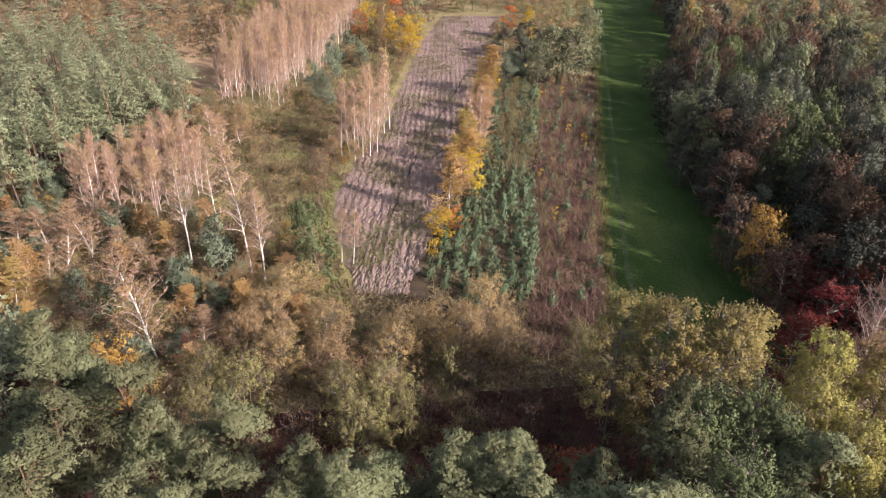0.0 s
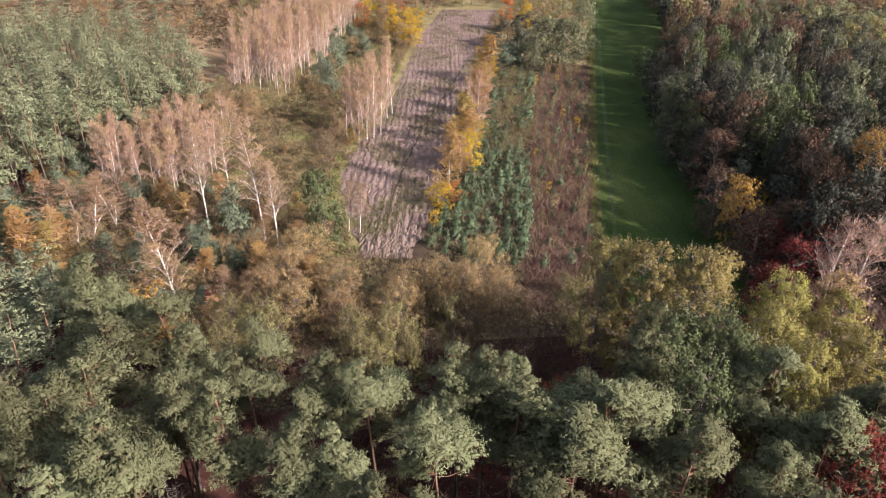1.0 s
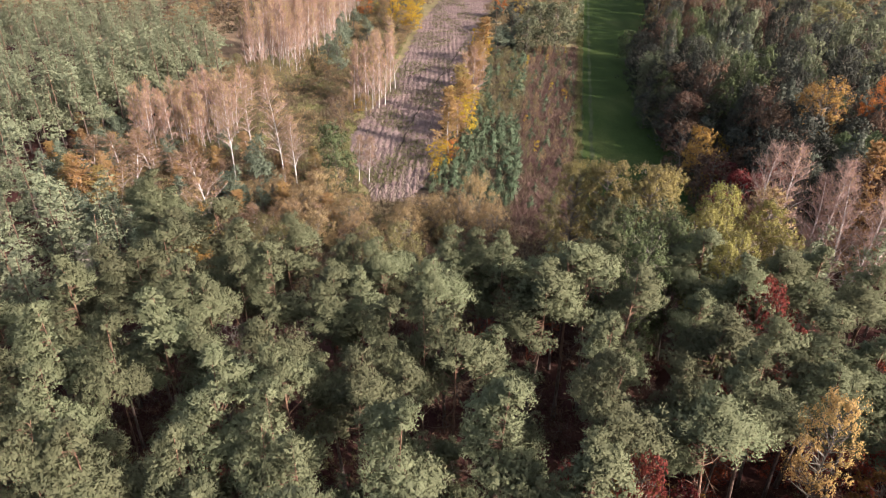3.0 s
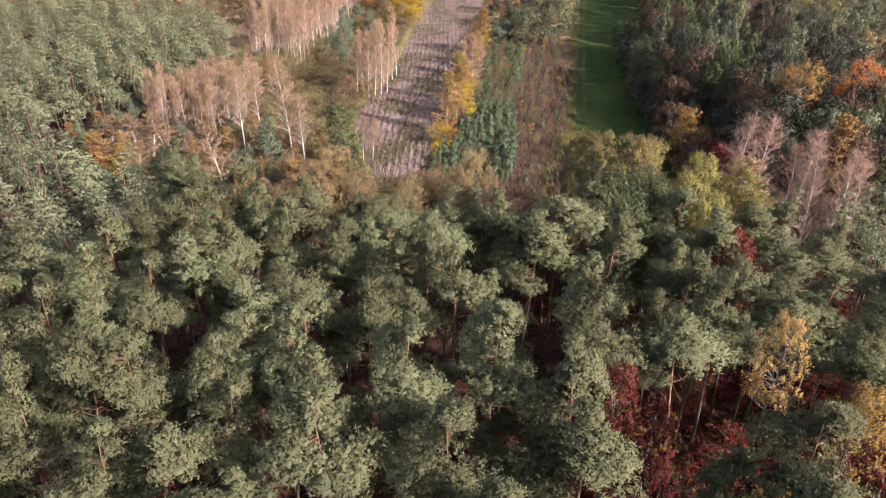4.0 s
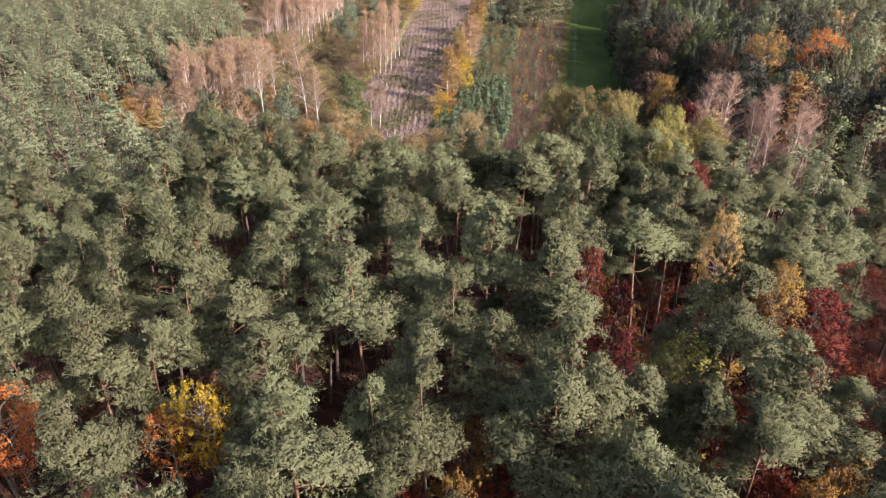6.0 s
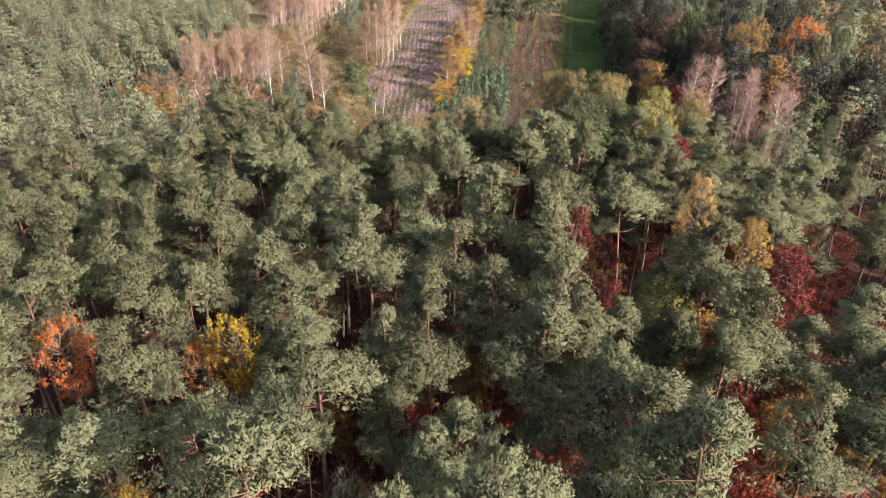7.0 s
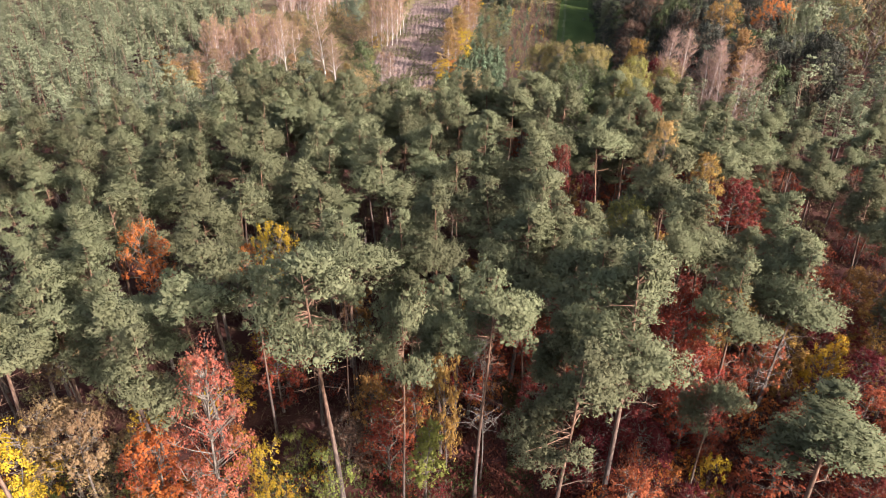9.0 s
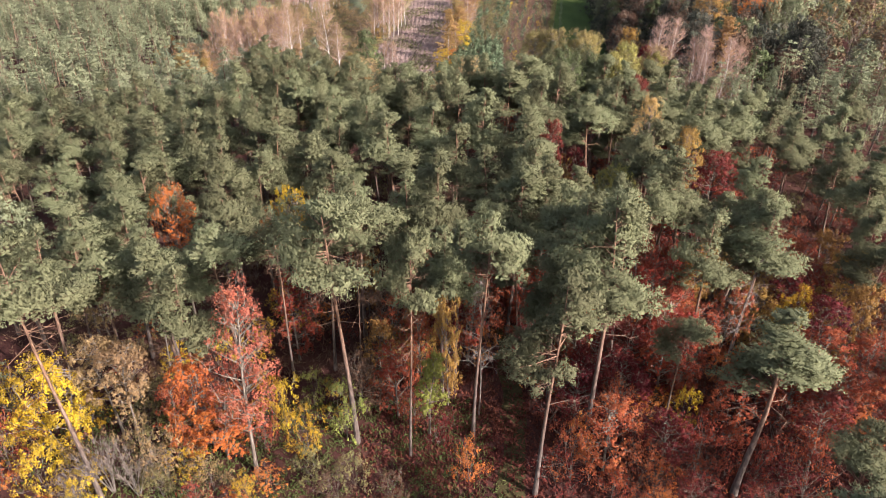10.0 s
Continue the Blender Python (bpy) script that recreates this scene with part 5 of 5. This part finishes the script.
plant("tan_alder", -19.6, 211.4, 4.9, 6)
plant("tan_alder", -12.3, 191.7, 5.0, 5)
plant("orange_maple", 17.6, 206.5, 9.0, 5)
plant("gold_maple", 23.0, 203.0, 9.0, 5)
plant("gold_birch", 62.6, 178.8, 16.8, 6)
plant("gold_birch", 62.2, 187.7, 11.8, 5)
plant("tan_alder", 15.4, 208.3, 4.1, 7)
plant("tan_alder", 17.9, 187.0, 4.6, 7)
plant("tan_alder", 12.5, 186.7, 3.8, 6)
plant("tan_alder", 23.1, 208.7, 5.8, 7)
plant("tan_alder", -9.4, 207.0, 3.6, 5)
plant("tan_alder", -10.8, 185.6, 3.8, 5)
plant("tan_alder", -8.5, 228.3, 3.6, 5)
plant("tan_alder", -11.8, 165.1, 3.5, 4)
plant("tan_alder", -11.1, 176.3, 3.6, 4)
plant("pine_young", 16.0, 171.7, 4.7, 6)
plant("pine_young", 19.4, 169.1, 5.6, 6)
plant("pine_young", 24.3, 180.9, 7.3, 8)
plant("gold_birch", -49.5, 63.6, 9.7, 6)
plant("gold_birch", -52.9, 66.0, 7.8, 5)
plant("gold_birch", -47.8, 66.1, 7.0, 5)
plant("tan_birch", -54.2, 74.4, 8.2, 7)
plant("tan_birch", -46.2, 70.2, 9.5, 7)
plant("red_shrub", 72.5, 243.2, 7.3, 6)
plant("brown_shrub", -19.1, 99.5, 6.2, 5)
plant("brown_shrub", -21.7, 104.0, 4.0, 4)
plant("brown_shrub", -17.2, 101.8, 3.4, 3.5)
plant("gold_shrub", -17.1, 109.8, 2.6, 2.5)
plant("gold_shrub", -1.2, 77.5, 2.5, 2.2)
plant("gold_shrub", -46.0, 95.5, 1.9, 3)
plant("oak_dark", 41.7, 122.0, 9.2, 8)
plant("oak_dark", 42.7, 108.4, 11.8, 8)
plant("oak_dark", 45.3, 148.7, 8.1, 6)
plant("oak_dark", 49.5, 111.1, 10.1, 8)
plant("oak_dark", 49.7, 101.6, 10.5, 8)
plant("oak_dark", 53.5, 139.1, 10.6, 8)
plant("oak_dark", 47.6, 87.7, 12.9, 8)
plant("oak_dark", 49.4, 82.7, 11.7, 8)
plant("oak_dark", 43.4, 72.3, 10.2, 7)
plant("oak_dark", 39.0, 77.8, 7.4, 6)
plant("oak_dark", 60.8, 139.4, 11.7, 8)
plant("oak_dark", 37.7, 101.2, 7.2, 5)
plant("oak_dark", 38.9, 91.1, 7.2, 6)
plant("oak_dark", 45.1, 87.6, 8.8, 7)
plant("gold_shrub", 45.6, 81.0, 6.0, 5)
plant("gold_shrub", 42.2, 76.4, 5.8, 4)
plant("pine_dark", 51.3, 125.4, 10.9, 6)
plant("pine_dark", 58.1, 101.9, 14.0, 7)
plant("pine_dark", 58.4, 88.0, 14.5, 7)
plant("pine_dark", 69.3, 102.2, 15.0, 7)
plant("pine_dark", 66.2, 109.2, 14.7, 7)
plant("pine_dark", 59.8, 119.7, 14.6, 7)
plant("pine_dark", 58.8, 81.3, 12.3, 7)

for x, y, h in ((22.5, 28.5, 17.0), (24.0, 23.5, 17.5), (35.5, 25.0, 14.0), (38.0, 29.0, 13.5)):
    plant("pine", x, y, h, 6.4)
# The pines at x 34 and 38.5 are unseen, added to shade the wood's edge.
for x, y, h in ((34.0, -42.5, 16.5), (33.5, -33.0, 15.0), (38.5, -37.0, 16.5), (26.8, 11.4, 15.5), (30.4, 7.6, 15.5), (29.6, 14.2, 16.0), (33.8, 10.8, 15.5), (24.6, 13.4, 15.0)):
    plant("pine", x, y, h, 6.6)

# ---- the rest of the wood between them ----
WOOD = [(-36, -38), (-24, -37), (-22, -25), (-14, -20), (4, -20), (12, -26), (20, -30), (40, -38), (60, -5), (76, 38), (48, 48), (38, 44), (20, 33), (5, 33), (-12, 34), (-24, 38), (-34, 48), (-60, 60), (-76, 38), (-60, 0)]
# keep the coloured trees in the wood clear of pines on the camera's side
BRIGHT = [(o.matrix_basis.translation.x, o.matrix_basis.translation.y) for o in scene.objects if o.parent is None and o.name.startswith(("maple", "birch")) and -34 < o.matrix_basis.translation.y < 30]
OUTER = []


def bare_floor(x, y):
    """The shaded floor on both sides of the forest path, free of saplings."""
    return -0.6 < x < 6.6 and y < -19.5


for x, y in scatter(WOOD, 3.7, 1, clear=0.98):
    if x > -6 and GROVE.random() < 0.22:
        continue
    if any(abs(x - a) < 2.6 and 0 < b - y < 7 for a, b in BRIGHT):
        continue
    if 9 < x < 38 and y < -6 and GROVE.random() < (0.7 if 15 < x < 30 else 0.5):
        continue
    if 6 < x < 22 and -6 <= y < 16 and GROVE.random() < 0.25:
        continue
    if abs(x) > 30 + 0.5 * (y + 38) or (y > 24 and abs(x) > 30):
        OUTER.append((x, y))
    else:
        plant("pine", x, y, GROVE.uniform(14.0, 17.8) if x < -6 else GROVE.uniform(12.0, 15.2), GROVE.uniform(4.6, 6.2))
for x, y in scatter([(8, -33), (34, -36), (44, -10), (30, 0), (14, -6)], 4.2, 17, clear=0.5, limit=34):
    plant(GROVE.choice(("rust_maple", "rust_maple", "red_maple", "rust_maple", "amber_tree" if y > -20 else "red_maple")), x, y, GROVE.uniform(5.5, 9.5), GROVE.uniform(3.6, 5.0))
for x, y in scatter([(8, -6), (30, -2), (42, 14), (34, 24), (10, 14)], 4.4, 18, clear=0.5, limit=22):
    plant(GROVE.choice(("red_maple", "rust_maple", "rust_maple", "red_maple", "amber_tree")), x, y, GROVE.uniform(5.0, 9.0), GROVE.uniform(3.6, 5.0))
for x, y in scatter([(-16, -25), (-6, -26), (12, -25), (12, -8), (-14, -8)], 3.0, 52, clear=0.42, limit=40):
    name = GROVE.choice(("rust_maple", "red_maple", "rust_maple", "amber_tree") if x > -6 else ("rust_maple", "brown_oak", "amber_tree"))
    if abs(x - 4.6) > 1.6 and not bare_floor(x, y) and (x > -6 or GROVE.random() < 0.3):
        plant(name, x, y, GROVE.uniform(5.5, 10.5), GROVE.uniform(3.0, 4.4))
UNDER = [(-36, -37), (38, -37), (48, -12), (40, 8), (10, -8), (-16, -10), (-40, -12)]
for n, (x, y) in enumerate(scatter(UNDER, 2.1, 2, clear=0.3, limit=190)):
    right = x > -2
    if bare_floor(x, y) or (abs(x - 5.0) < 1.5 and y < -17):
        continue
    name = GROVE.choice(("red_shrub", "rust_shrub", "rust_shrub", "orange_shrub", "red_shrub") if right else ("rust_shrub", "gold_shrub", "green_shrub", "orange_shrub", "brown_shrub"))
    if -13 < x < -1 and (y < -30 or GROVE.random() < 0.5):
        continue
    plant(name, x, y, GROVE.uniform(1.6, 4.2) if right else GROVE.uniform(1.2, 3.2), GROVE.uniform(2.4, 4.2))

# ---- birch stands ----
for x, y in scatter([(-55, 93), (-50, 86), (-38, 87), (-36, 97), (-44, 102), (-52, 100)], 1.9, 3, clear=0.6, limit=44):
    plant("thicket_birch", x, y, GROVE.uniform(7, 11.5), GROVE.uniform(2.6, 3.8))
for x, y in scatter([(-52, 102), (-43, 103), (-40, 112), (-48, 114)], 2.4, 41, clear=0.6, limit=14):
    plant("thicket_birch", x, y, GROVE.uniform(6, 9.5), GROVE.uniform(2.8, 4.0))
for x, y in scatter([(-53, 110), (-40, 106), (-36, 118), (-40, 134), (-54, 136)], 3.2, 49, clear=0.5, limit=34):
    plant(GROVE.choice(("tan_alder", "willow", "tan_alder", "thicket_birch")), x, y, GROVE.uniform(3.5, 6.5), GROVE.uniform(3.4, 5.0))
for x, y in scatter([(-50, 146), (-46, 136), (-36, 137), (-31, 152), (-29, 176), (-28, 235), (-42, 235), (-46, 180)], 2.0, 4, clear=0.6, limit=170):
    plant("thicket_birch", x, y, GROVE.uniform(10.5, 15.5), GROVE.uniform(3.0, 4.2))

for x, y in scatter([(-22, 106), (-15, 108), (-13, 126), (-18, 128), (-23, 116)], 2.6, 54, clear=0.4, limit=12):
    plant(GROVE.choice(("tan_shrub", "tan_alder", "tan_alder")), x, y, GROVE.uniform(2.5, 4.5), GROVE.uniform(2.8, 4.0))
# bushes along the foot of the stands
for x, y in scatter([(-41, 132), (-37, 130), (-26, 150), (-23, 178), (-20, 200), (-27, 200), (-31, 156)], 3.0, 42, clear=0.4, limit=18):
    plant(GROVE.choice(("tan_shrub", "green_shrub", "pine_young")), x, y, GROVE.uniform(2.5, 5.0), GROVE.uniform(3.0, 4.8))
# ---- bushes of the clearing ----
for x, y in scatter([(-40, 110), (-33, 95), (-22, 90), (-18, 98), (-20, 112), (-18, 135), (-30, 150), (-40, 130)], 3.2, 5, clear=0.7, limit=46):
    if math.hypot(x + 26, y - 112) > 6:
        plant(GROVE.choice(("tan_shrub", "tan_shrub", "tan_shrub", "tan_shrub", "green_shrub")), x, y, GROVE.uniform(1.2, 2.8), GROVE.uniform(2.6, 4.4))
for x, y in scatter([(-48, 86), (-64, 98), (-62, 74), (-48, 56), (-36, 50), (-20, 48), (-14, 58), (-16, 76), (-26, 84)], 2.7, 6, clear=0.55, limit=130):
    name = GROVE.choice(("tan_shrub", "tan_alder", "tan_alder", "green_shrub", "brown_shrub", "tan_birch", "gold_birch", "brown_shrub"))
    plant(name, x, y, GROVE.uniform(3.5, 6.5) if "birch" in name else GROVE.uniform(1.8, 4.6), GROVE.uniform(3.0, 4.6))
for x, y in scatter([(-34, 52), (-22, 40), (-6, 36), (10, 36), (19, 44), (17, 58), (0, 62), (-14, 62)], 3.0, 7, clear=0.5, limit=46):
    plant(GROVE.choice(("tan_shrub", "brown_shrub", "brown_shrub", "green_shrub")), x, y, GROVE.uniform(1.8, 4.0), GROVE.uniform(3.0, 4.4))

for x, y in scatter([(-10, 30), (4, 33), (22, 31), (24, 42), (10, 46), (-10, 44)], 2.6, 46, clear=0.25, limit=46):
    plant("bramble", x, y, GROVE.uniform(1.4, 3.0), GROVE.uniform(3.0, 4.4))
for x, y in scatter([(-34, 24), (-12, 28), (12, 26), (30, 24), (30, 0), (-34, -6)], 3.4, 47, clear=0.3, limit=90):
    plant("bramble", x, y, GROVE.uniform(1.2, 2.6), GROVE.uniform(3.0, 4.6))

for x, y in scatter([(26, -8), (36, -18), (52, 6), (62, 30), (40, 34), (28, 14)], 3.0, 48, clear=0.3, limit=44):
    plant(GROVE.choice(("red_shrub", "rust_shrub", "bramble", "rust_shrub")), x, y, GROVE.uniform(2.0, 4.0), GROVE.uniform(3.2, 4.8))

# ---- plantation: young firs, seedlings with yellow leaves, withered weeds ----
for x, y in scatter([(-2.5, 71), (4, 66), (11, 68), (14, 96), (13, 104), (4.5, 104), (1.5, 92)], 1.95, 21, clear=0.8, limit=130):
    h = GROVE.uniform(1.9, 3.6)
    plant("fir", x, y, h, h * GROVE.uniform(0.62, 0.85))
for x, y in scatter([(5, 104), (13, 104), (17, 124), (21, 154), (11, 158), (8, 130)], 2.2, 23, clear=0.7, limit=110):
    h = GROVE.uniform(1.6, 3.2)
    plant(GROVE.choice(("fir", "fir", "green_shrub")), x, y, h, h * GROVE.uniform(0.8, 1.1))
for x, y in scatter([(12, 66), (18, 64), (24, 100), (34, 158), (22, 158), (15, 96)], 3.4, 22, clear=0.8, limit=60):
    h = GROVE.uniform(1.2, 2.6)
    plant("fir", x, y, h, h * GROVE.uniform(0.6, 0.85))
for x, y in scatter([(13, 78), (20, 76), (24, 96), (33, 160), (20, 160), (15, 100)], 2.6, 8, clear=0.3, limit=70):
    plant(GROVE.choice(("tan_shrub", "gold_sapling", "green_shrub", "gold_sapling")), x, y, GROVE.uniform(1.5, 3.4), GROVE.uniform(0.9, 1.5))


def low_growth(name, poly, count, length, width, material, label, seed, each=5, rise=0.5):
    """Countless low stems: slim upright blades in tufts."""
    g = np.random.default_rng(seed)
    xs, ys = [p[0] for p in poly], [p[1] for p in poly]
    pts = []
    while len(pts) < count:
        x, y = g.uniform(min(xs), max(xs)), g.uniform(min(ys), max(ys))
        if inside(poly, x, y) and noise.noise((x / 5.0, y / 5.0, seed)) > g.uniform(-0.6, 0.25):
            pts.append((x, y, 0.04))
    at = np.repeat(np.array(pts), each, 0) + g.normal(0, 0.2, (count * each, 3)) * np.array([1, 1, 0])
    s = Shape()
    end = at + unit(g.normal(size=at.shape) * np.array([1, 1, 0.3]) + np.array([0, 0, 1.0])) * length * g.uniform(0.5, 1.4, (len(at), 1))
    d = end - at
    w = unit(np.cross(d, g.normal(size=at.shape))) * width / 2
    s.add(np.stack([at - w, at + w, end], 1), np.arange(3 * len(at)).reshape(-1, 3))
    return tagged(new(name, s.mesh(name, material)), label, "undergrowth", kind="stuff")


low_growth("weeds", [(-2, 68), (10, 56), (18, 58), (22.0, 87), (28, 121), (36, 166), (14, 166), (2, 122)], 6000, 0.9, 0.12, WEEDS, "withered brown weeds between the young firs", 31)
low_growth("weeds", [(9, 57), (18, 58), (22.0, 87), (28, 121), (36, 166), (24, 166), (16, 110)], 7000, 1.2, 0.1, MAUVE, "mauve-brown withered weeds beside the ride", 37)
low_growth("bleached_grass", [(-40, 50), (-4, 50), (12, 54), (18, 60), (-3, 68), (-12, 70), (-18, 92), (-17, 118), (-13, 150), (-10, 190), (-26, 200), (-34, 140), (-44, 112), (-50, 86)], 12000, 0.8, 0.16, WEEDS, "bleached tawny grass and dead stems", 36)
low_growth("rough_grass", [(-36, 52), (-8, 52), (-11, 68), (-17, 92), (-15, 118), (-12, 150), (-10, 190), (-26, 190), (-34, 140), (-44, 112), (-48, 86)], 9000, 0.6, 0.14, GRASS_BLADES, "long tawny and green grass of the clearing", 32)
low_growth("verge", [(17.2, 58), (19.6, 69), (22.2, 87), (28.2, 121), (36.6, 169), (46.2, 223), (47.4, 223), (37.9, 169), (29.3, 121), (23.4, 87), (20.8, 69), (18.4, 58)], 2600, 0.7, 0.14, GRASS_BLADES, "uneven long grass along the edge of the ride", 39)
low_growth("heather", [(-230, 215), (-150, 190), (-95, 174), (-62, 180), (-54, 215), (-60, 280), (-230, 280)], 9000, 0.9, 0.5, WEEDS, "brown heather and withered grass of the heath", 38, 4)
low_growth("undergrowth", [(-38, -22), (38, -22), (62, 6), (72, 38), (20, 32), (-20, 32), (-66, 50), (-60, 0)], 14000, 0.45, 0.12, BROWN, "dark brown bracken and brambles under the pines", 35, 5)
low_growth("herbs", [(-34, -40), (4, -40), (2, -24), (-34, -24)], 3600, 0.34, 0.1, HERBS, "green and yellow herbs on the forest floor", 33, 6)
low_growth("fallen_leaves", [(-8, -40), (36, -40), (38, -18), (-8, -18)], 6500, 0.28, 0.2, MAROON, "rust-red fallen leaves and seedlings on the forest floor", 34, 6)

# ---- the wood left of the clearing and the far rim ----
LEFT_WOOD = [(-54, 62), (-56, 80), (-60, 92), (-58, 102), (-44, 116), (-50, 134), (-62, 150), (-76, 168), (-98, 168), (-118, 172), (-160, 176), (-150, 150), (-75, 34), (-64, 52)]
for x, y in scatter([(-48, 60), (-52, 80), (-56, 92), (-62, 98), (-60, 76), (-56, 60)], 3.4, 43, clear=0.3, limit=20) + scatter([(-58, 90), (-55, 92), (-52, 110), (-50, 132), (-56, 136), (-60, 104)], 3.0, 44, clear=0.2, limit=24):
    plant("pine_young", x, y, GROVE.uniform(4.5, 7.5), GROVE.uniform(4.0, 5.5))
nearer = scatter(LEFT_WOOD, 4.0, 9, clear=0.6, tries=16000)
nearer += scatter([(-72, 82), (-57, 84), (-56, 104), (-50, 114), (-54, 130), (-66, 126)], 3.3, 45, clear=0.2)
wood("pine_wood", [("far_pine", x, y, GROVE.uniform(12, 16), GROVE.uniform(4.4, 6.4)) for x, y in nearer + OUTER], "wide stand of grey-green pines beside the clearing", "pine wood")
rim = []
for x, y in scatter([(-60, 180), (-50, 230), (-28, 232), (-24, 200), (-16, 180), (-10, 200), (-4, 242), (22, 250), (30, 180), (36, 180), (52, 275), (-70, 275)], 5.5, 10, clear=0.5):
    rim.append((GROVE.choice(("far_tan", "far_olive", "far_pine", "far_olive", "far_tan", "far_brown", "far_tan")), x, y, GROVE.uniform(4, 11), GROVE.uniform(4, 7)))
for x, y in scatter([(-170, 180), (-110, 176), (-70, 186), (-64, 275), (-180, 275)], 5.2, 12, clear=0.5, limit=190):
    rim.append((GROVE.choice(("far_tan", "far_tan", "far_pine", "far_brown", "far_pine")), x, y, GROVE.uniform(3, 8), GROVE.uniform(4, 7)))
wood("far_thicket", rim, "mixed tawny thicket at the far end of the clearing", "thicket")

# ---- the mixed wood beyond the grass ride ----
RIGHT_EDGE = [(44, 62), (40, 82), (39, 99), (40, 113), (45, 135), (53, 160), (64, 194), (74, 243), (80, 276)]
near_right = [(x, y) for x, y in RIGHT_EDGE[:6]] + [(90, 160), (78, 110), (66, 62), (60, 42), (48, 48)]
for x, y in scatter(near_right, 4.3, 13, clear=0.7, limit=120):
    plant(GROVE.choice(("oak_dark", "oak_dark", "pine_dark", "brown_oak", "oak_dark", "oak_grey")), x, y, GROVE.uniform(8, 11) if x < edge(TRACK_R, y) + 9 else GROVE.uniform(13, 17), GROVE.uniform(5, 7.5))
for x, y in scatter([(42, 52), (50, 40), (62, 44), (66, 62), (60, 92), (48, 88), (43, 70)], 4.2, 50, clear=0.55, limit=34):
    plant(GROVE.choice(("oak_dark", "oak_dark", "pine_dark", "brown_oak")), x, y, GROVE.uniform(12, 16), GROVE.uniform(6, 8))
deep = []
for x, y in scatter([(44, 50), (60, 42), (76, 38), (200, 190), (200, 290), (82, 290), (74, 243), (64, 194), (54, 160), (92, 158), (80, 108), (68, 62)], 6.0, 14, clear=0.8, tries=14000, limit=400):
    name = GROVE.choice(("far_shaded_pine", "far_pine", "far_pine", "far_grey", "far_grey", "far_olive", "far_brown", "far_tan"))
    deep.append((name, x, y, GROVE.uniform(11, 17), GROVE.uniform(6.0, 9.0)))
for x, y in scatter([(54, 160), (64, 194), (74, 243), (80, 276), (92, 276), (86, 243), (75, 194), (65, 160)], 4.4, 51, clear=0.5, limit=70):
    deep.append((GROVE.choice(("far_dark", "far_brown", "far_shaded_pine", "far_grey")), x, y, GROVE.uniform(13, 17), GROVE.uniform(6, 8)))
wood("mixed_wood", deep, "deep mixed wood of pines and browning broadleaved trees", "wood")
